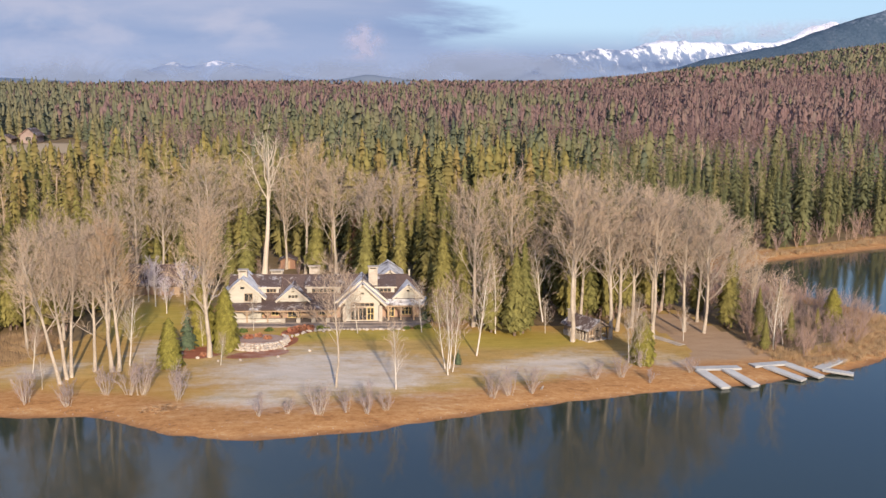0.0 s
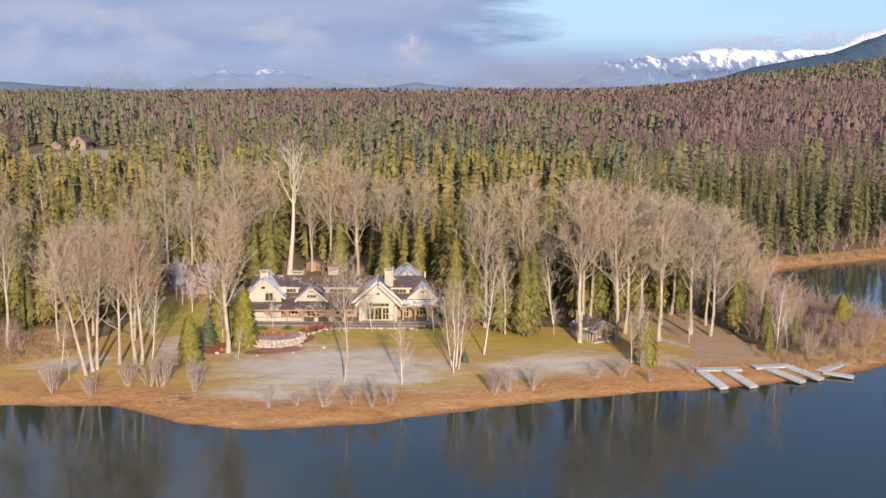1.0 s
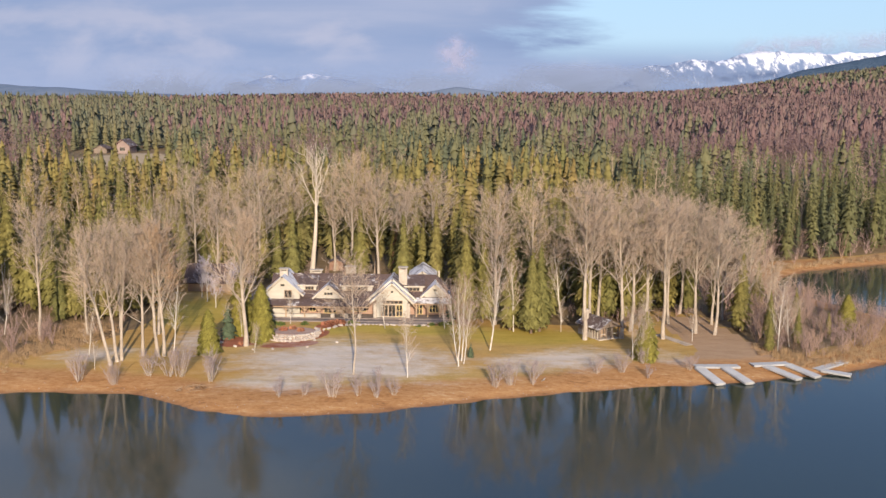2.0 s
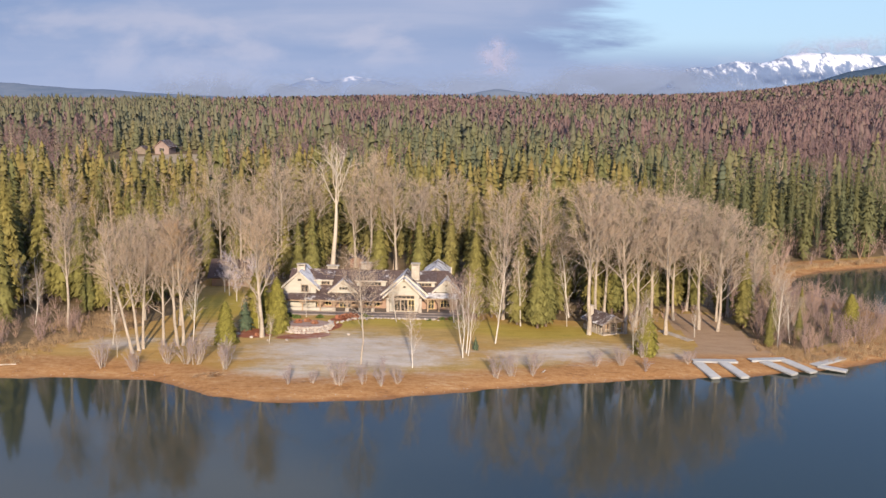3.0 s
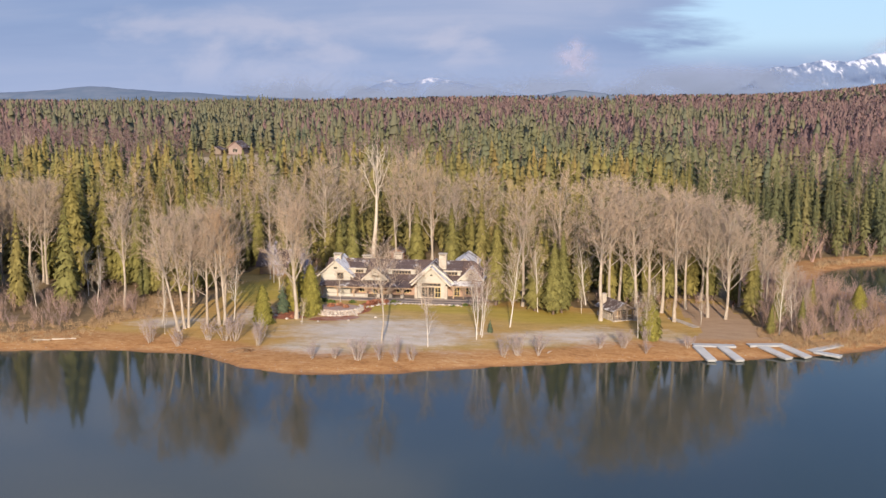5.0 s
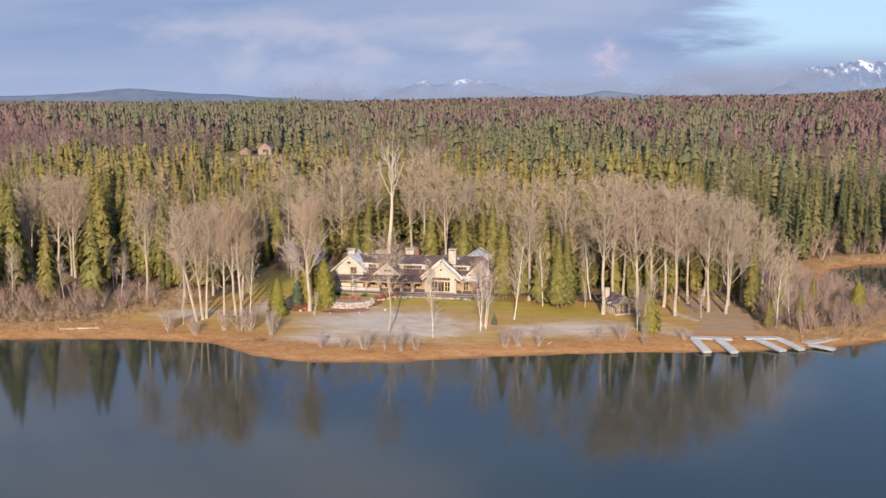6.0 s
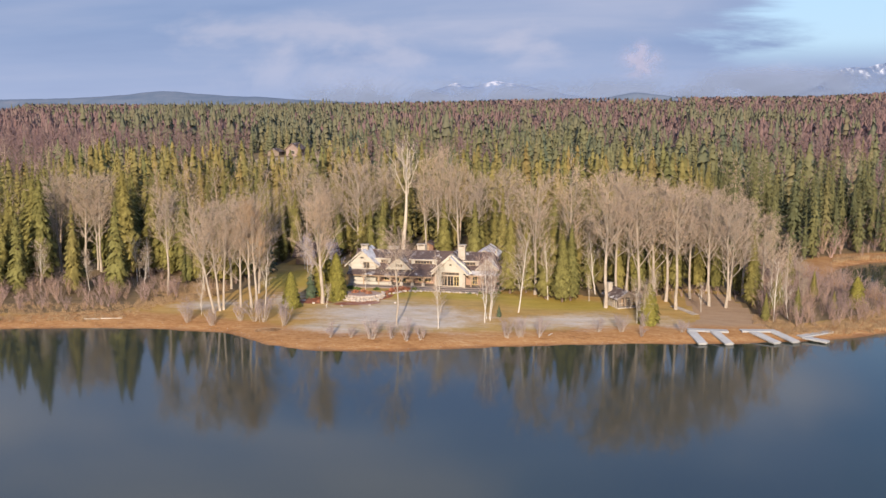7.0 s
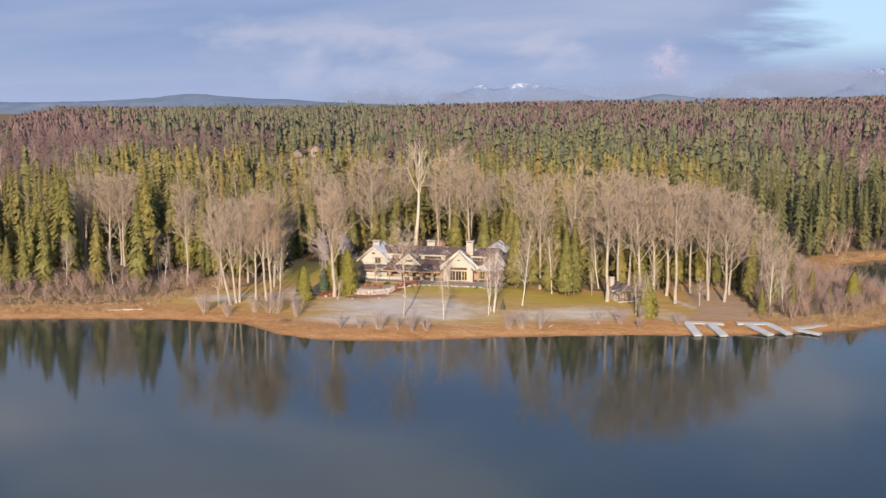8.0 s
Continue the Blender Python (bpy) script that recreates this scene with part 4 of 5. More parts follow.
deep = (y > 112) & ~((x > 55) & (y < 200))
deep_kinds = [tiers(np.random.default_rng(280 + s), MID_H, 2.7, 0.06, 19, 9, 0.5, 0.75) for s in range(6)]
scatter("conifer_forest", "olive conifer forest deeper in the woods", deep_kinds, x[deep], y[deep], h[deep], MID_H, rg.uniform(0.9, 1.35, deep.sum()), rg.random(deep.sum()), FIR_MID, rg, leafy=True)
x, y, h = x[~deep], y[~deep], h[~deep]
east = x > 58
scatter("conifer_forest", "dark green conifers beyond the backwater", mid_kinds, x[east], y[east], h[east], MID_H, rg.uniform(0.9, 1.3, east.sum()), rg.random(east.sum()), FIR_EAST, rg, leafy=True)
x, y, h = x[~east], y[~east], h[~east]
scatter("conifer_forest", "dense olive green conifer forest behind the house", mid_kinds, x, y, h, MID_H, rg.uniform(0.95, 1.4, len(x)), rg.random(len(x)), FIR_MID, rg, leafy=True)
x, y = forest_spots(rg, -130, 130, 8, 240, 12.0, 0.15)
scatter("bare_forest", "leafless grey-brown trees scattered among conifers", bare_kinds, x, y, rg.uniform(16, 25, len(x)), MID_H, rg.uniform(0.9, 1.3, len(x)), rg.random(len(x)), TWIG, rg)
x, y = forest_spots(rg, -260, -40, 40, 330, 11.0, 0.21)
scatter("bare_forest", "pale leafless trees in the western woods", bare_kinds, x, y, rg.uniform(15, 23, len(x)), MID_H, rg.uniform(0.9, 1.3, len(x)), rg.random(len(x)), TWIG, rg)
x, y = forest_spots(rg, -420, 420, 190, 520, 8.6, 0.85)
patchy = np.array([noise.fractal(Vector((a / 130, b / 90, 2.0)), 1.0, 2.0, 3) for a, b in zip(x, y)])
lean_red = patchy + 0.0009 * (y - 350) + 0.0012 * x > 0.16
lean_red |= (x < -0.36 * (y + 150)) & (patchy > -0.25)
g_ = ~lean_red
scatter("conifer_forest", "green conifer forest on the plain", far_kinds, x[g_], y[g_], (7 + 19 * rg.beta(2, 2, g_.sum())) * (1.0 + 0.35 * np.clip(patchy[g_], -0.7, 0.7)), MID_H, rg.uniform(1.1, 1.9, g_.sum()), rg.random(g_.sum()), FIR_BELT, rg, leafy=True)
scatter("larch_forest", "reddish brown leafless larch and aspen woods", larch_kinds, x[lean_red], y[lean_red], rg.uniform(15, 23, lean_red.sum()), MID_H, rg.uniform(0.8, 1.1, lean_red.sum()), rg.random(lean_red.sum()), LARCH_FAR, rg)
x, y = forest_spots(rg, -1300, 1500, 520, 1900, 11.5, 0.92)
patchy = np.array([noise.fractal(Vector((a / 260, b / 150, 6.0)), 1.0, 2.0, 3) for a, b in zip(x, y)])
lean_red = patchy + 0.0007 * (y - 800) + 0.0009 * x > -0.10
lean_red |= (x < -0.36 * (y + 150)) & (patchy > -0.3)
lean_red &= (land(x, y) < 70) | (rg.random(len(x)) < 0.25)
g_ = ~lean_red
scatter("far_conifer_forest", "distant conifer forest with haze in its colours", tiny_kinds, x[g_], y[g_], (10 + 19 * rg.beta(2, 2.2, g_.sum())) * (1.0 - 0.35 * np.clip(patchy[g_], -0.8, 0.8)), MID_H, rg.uniform(1.2, 2.0, g_.sum()), rg.random(g_.sum()), FIR_FAR, rg, leafy=True)
scatter("far_larch_forest", "distant reddish larch forest", soft_kinds, x[lean_red], y[lean_red], rg.uniform(13, 22, lean_red.sum()), MID_H, rg.uniform(1.35, 2.1, lean_red.sum()), rg.random(lean_red.sum()), LARCH_FAR, rg, leafy=True)
x, y = forest_spots(rg, -2900, 3000, 1900, 3600, 22, 0.9)
pick_red = rg.random(len(x)) < np.where(land(x, y) > 85, 0.2, 0.72)
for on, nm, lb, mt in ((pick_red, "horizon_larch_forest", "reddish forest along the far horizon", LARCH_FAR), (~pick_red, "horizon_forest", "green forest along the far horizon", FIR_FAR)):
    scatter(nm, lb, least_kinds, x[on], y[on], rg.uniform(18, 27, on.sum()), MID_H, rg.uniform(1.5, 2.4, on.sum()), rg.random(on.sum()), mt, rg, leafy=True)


def shrub(seed, H, stems, spread, twigs=7, fine=2, r=0.035, foot=0.12):
    rng = np.random.default_rng(seed)
    wood, small = [], []
    for k in range(stems):
        az, tilt = rng.uniform(0, 6.28), rng.uniform(0.05, spread)
        d = np.array([math.cos(az) * math.sin(tilt), math.sin(az) * math.sin(tilt), math.cos(tilt)])
        p = np.array([math.cos(az), math.sin(az), 0]) * foot * rng.random()
        L = H * rng.uniform(0.7, 1.0)
        q = p
        for i in range(3):
            q2 = q + d * L / 3
            wood.append((*q, *q2, r * (1 - i * 0.28), r * (0.72 - i * 0.28) + 0.004))
            for _ in range(twigs // 3 + 1):
                s = q + (q2 - q) * rng.random()
                if i == 0 and rng.random() < 0.7:
                    continue
                e = aside(rng, d, rng.uniform(0.3, 0.7)) + (0, 0, 0.2)
                t = s + e * L * rng.uniform(0.18, 0.32)
                small.append((*s, *t, r * 0.6, 0))
                for _ in range(fine):
                    m = s + (t - s) * rng.uniform(0.3, 0.9)
                    small.append((*m, *(m + aside(rng, e, 0.5) * L * 0.13), r * 0.45, 0))
            d = d + rng.normal(0, 0.12, 3)
            d /= np.linalg.norm(d)
            q = q2
    return tubes(wood, 4), spikes(small)


shrubs = []
for s in range(4):
    st, tw = shrub(400 + s, 3.6, 11, 0.46, 18, 6, 0.021, 0.4)
    shrubs.append(tree_thing("bare_shrub", "leafless grey-brown shrub with many thin stems", "shoreline shrubs", st, tw, DEAD_BARK, SHRUB, "shrub"))
SHRUBS = [(-48.2, -1.2, 4.4), (-38.4, 1.0, 3.6), (-35.6, 0.8, 4.0), (-33.8, 0.6, 4.7), (-28.7, -1.8, 4.6), (-42.6, -2.3, 3.2), (-17.6, -8.7, 2.6), (-14.2, -7.9, 2.0), (-10.3, -8.3, 4.0), (-6.8, -7.4, 2.9), (-4.0, -7.9, 3.7), (-1.7, -6.7, 2.6), (12.8, -1.9, 3.5), (15.3, -0.9, 3.5), (18.4, -0.1, 3.5), (28.8, 5.3, 2.5), (32.8, 6.2, 3.3), (37.0, 10.6, 2.6), (36.4, 4.3, 2.1), (43.7, 8.1, 2.4)]
for i, (x, y, h) in enumerate(SHRUBS):
    plant(shrubs[i % 4], x, y, h / 3.6, wide=1.15, rng=rnd)

reed_kinds = [spikes([(*(q0 := np.append(np.random.default_rng(500 + s * 40 + k).normal(0, 0.35, 2), 0)), *(q0 + np.random.default_rng(900 + s * 40 + k).normal(0, 0.16, 3) * (1, 1, 0) + (0, 0, 1.0)), 0.03) for k in range(26)]) for s in range(3)]
thick_kinds = [join(shrub(420 + s, 4.0, 9, 0.45, 6, 2, 0.03)) for s in range(4)]


def thicket(name, label, poly, gap, lo, hi, mat, kinds, H, rng, deep=2.0, keep=0.9):
    px, py = [p[0] for p in poly], [p[1] for p in poly]
    xs, ys = np.meshgrid(np.arange(min(px), max(px), gap), np.arange(min(py), max(py), gap))
    x = (xs + rng.uniform(-0.5, 0.5, xs.shape) * gap).ravel()
    y = (ys + rng.uniform(-0.5, 0.5, ys.shape) * gap).ravel()
    ok = inside(poly, x, y) & (shore_distance(x, y) > deep) & (rng.random(x.shape) < keep)
    x, y = x[ok], y[ok]
    return scatter(name, label, kinds, x, y, rng.uniform(lo, hi, len(x)), H, rng.uniform(0.9, 1.4, len(x)), rng.random(len(x)), mat, rng, category="thicket")


thicket("shrub_thicket", "leafless brown thicket on the point", [(59, 21), (64, 15), (72, 17), (80, 24), (88, 36), (92, 46), (86, 60), (78, 80), (60, 80), (57, 50)], 2.4, 1.6, 4.8, THICKET, thick_kinds, 4.0, rg)
thicket("shrub_thicket", "leafless brown thicket along the western shore", [(-130, -12), (-95, -4), (-72, 2), (-64, 8), (-56, 17), (-60, 26), (-90, 20), (-130, 14)], 3.0, 1.5, 4.4, THICKET, thick_kinds, 4.0, rg, 4.5)
thicket("shrub_thicket", "leafless thicket behind the sandy bar", [(86, 106), (140, 138), (300, 200), (300, 215), (130, 160), (80, 130), (70, 100)], 4.2, 3, 8, THICKET, [join(shrub(440 + s, 4.0, 6, 0.45, 3, 1, 0.04)) for s in range(3)], 4.0, rg, 3.0)
thicket("shrub_thicket", "low brown brush under the forest edge", [(-64, 18), (-52, 24), (-49, 36), (-54, 54), (-52, 72), (-8, 76), (12, 64), (14, 50), (20, 40), (30, 36), (40, 40), (46, 50), (56, 48), (56, 66), (20, 84), (-60, 90), (-80, 50), (-76, 24)], 3.5, 0.9, 3.4, THICKET, [join(shrub(460 + s, 4.0, 6, 0.6, 4, 1, 0.05)) for s in range(3)], 4.0, rg, 3.0)
thicket("shrub_thicket", "russet brush between the trunks by the drive", [(33, 31), (40, 32), (45, 35), (47, 39), (53, 40), (57, 34), (61, 36), (60, 50), (30, 50)], 2.6, 0.7, 2.6, THICKET, [join(shrub(480 + s, 4.0, 6, 0.7, 4, 1, 0.05)) for s in range(3)], 4.0, rg, 3.0)
thicket("dry_reeds", "tan dry grass under the western trees", [(-64, 6), (-55, 13), (-50, 22), (-52, 30), (-66, 28)], 1.0, 0.4, 1.2, REED, reed_kinds, 1.0, rg, 3.0)
thicket("dry_reeds", "tan dry reeds and grass at the water's edge", [(-140, -26), (-80, -9), (-62, -5), (-60, 2), (-57, 14), (-64, 10), (-90, 4), (-140, -8)], 1.2, 0.3, 0.9, REED, reed_kinds, 1.0, rg, 3.0)
thicket("dry_reeds", "tan dry grass round the wooded point", [(57, 17), (62, 11), (71, 12), (82, 19), (94, 34), (97, 46), (88, 46), (76, 24), (66, 17), (58, 24)], 0.9, 0.4, 1.1, REED, reed_kinds, 1.0, rg, 1.0)
thicket("dry_reeds", "golden reeds on the sandy bar", [(86, 100), (98, 110), (142, 132), (240, 170), (240, 174), (140, 137), (90, 109)], 1.4, 0.6, 1.5, REED, reed_kinds, 1.0, rg, 1.0)


# ---- the house ----
def window(parent, x0, x1, z0, z1, y, cols, rows, frame_mat, name="window", m=None):
    """A framed window with its panes, facing -y, proud of the wall at y."""
    bm = bmesh.new()
    f = 0.09
    box(bm, x0, x1, y - 0.09, y + 0.02, z0, z0 + f, m)
    box(bm, x0, x1, y - 0.09, y + 0.02, z1 - f, z1, m)
    box(bm, x0, x0 + f, y - 0.088, y + 0.02, z0 + f, z1 - f, m)
    box(bm, x1 - f, x1, y - 0.088, y + 0.02, z0 + f, z1 - f, m)
    for i in range(1, cols):
        c = x0 + (x1 - x0) * i / cols
        box(bm, c - 0.045, c + 0.045, y - 0.085, y + 0.02, z0 + f, z1 - f, m)
    for j in range(1, rows):
        c = z0 + (z1 - z0) * j / rows
        box(bm, x0 + f, x1 - f, y - 0.08, y + 0.02, c - 0.035, c + 0.035, m)
    win = part(name, bm, frame_mat, parent)
    for i in range(cols):
        for j in range(rows):
            a0, a1 = x0 + (x1 - x0) * i / cols + 0.05, x0 + (x1 - x0) * (i + 1) / cols - 0.05
            b0, b1 = z0 + (z1 - z0) * j / rows + 0.05, z0 + (z1 - z0) * (j + 1) / rows - 0.05
            part("pane", box(bmesh.new(), a0, a1, y - 0.045, y - 0.02, b0, b1, m), GLASS, win)
    return win


def gable_wall(bm, x0, x1, xp, z0, ze, zp, y0, y1, m=None):
    """A wall with a pointed top, from y0 (front) to y1."""
    prof = [(x0, z0), (x1, z0), (x1, ze), (xp, zp), (x0, ze)]
    fr = [bm.verts.new((m @ Vector((x, y0, z))) if m is not None else (x, y0, z)) for x, z in prof]
    bk = [bm.verts.new((m @ Vector((x, y1, z))) if m is not None else (x, y1, z)) for x, z in prof]
    bm.faces.new(fr)
    bm.faces.new(bk[::-1])
    for i in range(5):
        j = (i + 1) % 5
        bm.faces.new((fr[i], bk[i], bk[j], fr[j]))
    bmesh.ops.recalc_face_normals(bm, faces=bm.faces)
    return bm


def gable_roof(parent, xc, half, ze, zp, y0, y1, left_mat, right_mat, thick=0.22, fascia=True, m=None, board=None):
    """Two slopes that meet at a ridge along y, with barge boards on the front."""
    part("roof", slab(bmesh.new(), [(xc - half, y0, ze), (xc, y0, zp), (xc, y1, zp), (xc - half, y1, ze)], thick, m), left_mat, parent)
    part("roof", slab(bmesh.new(), [(xc, y0, zp + 0.003), (xc + half, y0, ze), (xc + half, y1, ze), (xc, y1, zp + 0.003)], thick, m), right_mat, parent)
    if fascia:
        for sgn in (-1, 1):
            bm = bmesh.new()
            slab(bm, [(xc + sgn * (half + 0.02), y0 - 0.1, ze - 0.03), (xc, y0 - 0.1, zp - 0.02), (xc, y0 + 0.0, zp - 0.02), (xc + sgn * (half + 0.02), y0 + 0.0, ze - 0.03)], 0.30, m)
            part("barge_board", bm, board or TRIM, parent)


def chimney(parent, x, y, w_, d_, z0, z1):
    bm = bmesh.new()
    box(bm, x - w_ / 2, x + w_ / 2, y - d_ / 2, y + d_ / 2, z0, z1 - 0.35, bevel=0.04)
    ch = part("chimney", bm, STONE, parent, "pale stone chimney")
    for sx in (-1, 1):
        for sy in (-1, 1):
            bm = bmesh.new()
            box(bm, x + sx * w_ * 0.42 - 0.1, x + sx * w_ * 0.42 + 0.1, y + sy * d_ * 0.4 - 0.1, y + sy * d_ * 0.4 + 0.1, z1 - 0.35, z1 - 0.1)
            part("cap_leg", bm, STONE, ch)
    part("cap", box(bmesh.new(), x - w_ * 0.6, x + w_ * 0.6, y - d_ * 0.6, y + d_ * 0.6, z1 - 0.1, z1 + 0.04, bevel=0.02), STONE, ch)


house = thing("house", (-10, 42, 2.4), "large cream lodge with brown shake roofs and stone chimneys", "house")
FLOOR = 2.75
# body
part("wall", box(bmesh.new(), -26.4, 5.9, 38.3, 47.6, 1.9, 6.1), BROWN_WALL, house, "brown timber back wall of the porch")
part("roof", slab(bmesh.new(), [(-27, 37.4, 5.95), (6.6, 37.4, 5.95), (4.0, 43, 9.3), (-27, 43, 9.3)], 0.25), ROOF, house)
part("roof", slab(bmesh.new(), [(-27, 43, 9.303), (4.0, 43, 9.303), (6.6, 48.6, 5.95), (-27, 48.6, 5.95)], 0.25), ROOF_HALF, house)
part("roof", slab(bmesh.new(), [(6.604, 37.4, 5.95), (6.604, 48.6, 5.95), (4.004, 43, 9.3)], 0.25), ROOF, house)
part("ridge_cap", box(bmesh.new(), -27, 4.0, 42.85, 43.15, 9.28, 9.40), ROOF_HALF, house)
# left wing
part("wall", gable_wall(bmesh.new(), -27.4, -21.2, -24.3, 1.9, 6.6, 9.5, 36.9, 44), CREAM, house, "cream gabled wing wall")
gable_roof(house, -24.3, 4.0, 6.45, 9.95, 36.3, 45.5, ROOF_FROST, ROOF_FROST)
window(house, -24.0, -22.6, 5.9, 7.3, 36.9, 2, 1, TIMBER)
window(house, -24.75, -23.85, 7.9, 8.5, 36.9, 1, 1, TRIM)
# small gable over the porch
part("wall", gable_wall(bmesh.new(), -18.1, -13.6, -15.85, 5.9, 6.25, 8.25, 36.5, 40), CREAM, house, "cream gable wall")
gable_roof(house, -15.85, 2.95, 6.05, 8.6, 36.0, 41.6, ROOF_FROST, ROOF_CABIN)
window(house, -16.7, -15.0, 6.45, 7.1, 36.5, 3, 1, TRIM)
window(house, -16.15, -15.55, 7.45, 7.8, 36.5, 1, 1, TRIM)
# main gable
part("wall", gable_wall(bmesh.new(), -7.05, -1.25, -4.15, 1.9, 6.1, 8.9, 35.5, 44), CREAM, house, "cream gabled hall wall")
gable_roof(house, -4.15, 4.05, 5.55, 9.4, 34.6, 43.5, ROOF_FROST, ROOF_FROST)
gable_roof(house, -4.15, 4.75, 5.60, 9.72, 36.6, 43.8, ROOF_FROST, ROOF_CABIN)
window(house, -6.1, -2.2, 5.2, 5.85, 35.5, 5, 1, TIMBER)
window(house, -6.1, -4.85, 2.85, 5.05, 35.5, 2, 1, TIMBER, "french_door")
window(house, -4.8, -3.45, 2.85, 5.05, 35.5, 2, 1, TIMBER, "french_door")
window(house, -3.4, -2.2, 2.85, 5.05, 35.5, 2, 2, YELLOW_FRAME, "french_door")
window(house, -4.5, -3.8, 7.2, 7.7, 35.5, 1, 1, TRIM)
for bx, bz in ((-7.3, 6.0), (-5.7, 7.45), (-4.15, 8.85), (-2.6, 7.45), (-1.0, 6.0)):
    part("rafter_end", box(bmesh.new(), bx - 0.13, bx + 0.13, 34.75, 35.5, bz - 0.2, bz + 0.05), TIMBER, house)
for sx in (-7.2, -1.1):
    part("pier", box(bmesh.new(), sx - 0.3, sx + 0.3, 34.95, 35.5, 1.9, 5.4, bevel=0.03), STONE, house, "pale stone pier")
# dormers with flat windows
for x0, x1, cols in ((-21.4, -18.4, 3), (-13.6, -8.0, 6), (-2.6, 1.4, 4)):
    part("wall", box(bmesh.new(), x0, x1, 39.0, 43, 6.2, 7.95), CREAM, house, "cream dormer wall")
    part("roof", slab(bmesh.new(), [(x0 - 0.35, 38.55, 8.0), (x1 + 0.35, 38.55, 8.0), (x1 + 0.35, 43.2, 9.36), (x0 - 0.35, 43.2, 9.36)], 0.18), ROOF_HALF, house)
    part("fascia", box(bmesh.new(), x0 - 0.37, x1 + 0.37, 38.46, 38.545, 7.76, 8.0), TRIM, house)
    wx0 = x0 + (0.9 if cols == 3 else 0.8)
    window(house, wx0, min(x1 - 0.4, wx0 + 0.66 * cols), 6.95, 7.7, 39.0, cols, 1, TIMBER)
# right gable
part("wall", gable_wall(bmesh.new(), 1.7, 5.7, 3.7, 5.6, 6.5, 8.35, 37.7, 42), CREAM, house, "cream gable wall")
gable_roof(house, 3.7, 2.75, 6.25, 8.72, 37.1, 42.8, ROOF_FROST, ROOF_FROST)
window(house, 3.35, 4.05, 7.2, 7.7, 37.7, 1, 1, TRIM)
# porch roofs
part("roof", slab(bmesh.new(), [(-27.2, 34.5, 4.98), (-8.3, 34.5, 4.98), (-8.3, 38.4, 6.12), (-27.2, 38.4, 6.12)], 0.2), ROOF_HALF, house)
part("roof", slab(bmesh.new(), [(-0.2, 35.7, 5.45), (6.9, 35.7, 5.45), (6.9, 38.4, 6.3), (-0.2, 38.4, 6.3)], 0.2), ROOF_FROST, house)
part("porch_beam", box(bmesh.new(), -27, -8.2, 34.75, 35.05, 4.52, 4.78), TIMBER, house)
part("porch_beam", box(bmesh.new(), -0.2, 6.8, 35.9, 36.2, 4.98, 5.24), TIMBER, house)
part("porch_floor", box(bmesh.new(), -26.9, 6.6, 34.6, 38.4, 1.9, FLOOR - 0.05), PATIO, house)
for px in (-26.6, -23.4, -20.0, -17.4, -14.9, -12.4, -10.0):
    post = part("porch_post", box(bmesh.new(), px - 0.13, px + 0.13, 34.78, 35.02, FLOOR - 0.05, 4.52), TIMBER, house)
    for sgn in (-1, 1):
        part("brace", beam(bmesh.new(), (px, 34.9, 3.85), (px + sgn * 0.62, 34.9, 4.52), 0.14), TIMBER, post)
    if px > -18:
        part("pier", box(bmesh.new(), px - 0.34, px + 0.34, 34.55, 35.2, FLOOR - 0.06, FLOOR + 0.68, bevel=0.04), STONE, house, "pale stone pier")
for px in (0.3, 2.4, 4.6, 6.5):
    post = part("porch_post", box(bmesh.new(), px - 0.13, px + 0.13, 35.95, 36.15, FLOOR - 0.05, 4.98), TIMBER, house)
    for sgn in (-1, 1):
        part("brace", beam(bmesh.new(), (px, 36.05, 4.3), (px + sgn * 0.6, 36.05, 4.98), 0.14), TIMBER, post)
bm = bmesh.new()
box(bm, -26.9, -17.2, 34.9, 35.2, FLOOR - 0.06, FLOOR + 0.5)
part("parapet", bm, CREAM, house, "low white porch parapet")
part("parapet_cap", box(bmesh.new(), -27.0, -17.1, 34.84, 35.26, FLOOR + 0.504, FLOOR + 0.58), STONE, house)
# porch wall windows and doors
for x0, x1, c in ((-25.9, -24.4, 2), (-22.6, -21.0, 2), (-19.6, -18.4, 2), (-11.8, -9.0, 4)):
    window(house, x0, x1, 3.1, 4.7, 38.3, c, 2, YELLOW_FRAME)
window(house, -16.9, -14.6, 2.75, 4.85, 38.3, 3, 2, YELLOW_FRAME, "french_door")
window(house, 2.6, 4.4, 3.1, 4.8, 38.3, 3, 2, YELLOW_FRAME)
window(house, 0.2, 1.4, 2.75, 4.8, 38.3, 2, 2, YELLOW_FRAME, "french_door")
part("sill_board", box(bmesh.new(), -26.4, 5.9, 38.16, 38.28, 5.3, 5.5), TRIM, house)
# rear wing
part("wall", gable_wall(bmesh.new(), -1.2, 3.8, 1.3, 2.2, 7.1, 8.5, 50.6, 60), CREAM, house, "cream rear wing wall")
gable_roof(house, 1.1, 2.9, 7.0, 8.95, 49.6, 61, ROOF_FROST, ROOF_FROST)
part("wall", box(bmesh.new(), -1.1, 3.7, 47.6, 50.6, 2.2, 7.0), BROWN_WALL, house)
chimney(house, -2.3, 39.7, 1.55, 1.4, 6.0, 11.35)
chimney(house, -24.5, 40.3, 1.5, 1.3, 6.0, 10.75)
chimney(house, -12.5, 45, 1.85, 1.2, 6.0, 10.5)
chimney(house, -19.1, 45.2, 2.1, 1.2, 6.0, 9.75)
part("vent_pipe", box(bmesh.new(), 4.25, 4.5, 46.2, 46.45, 6.5, 9.6), TRIM, house)

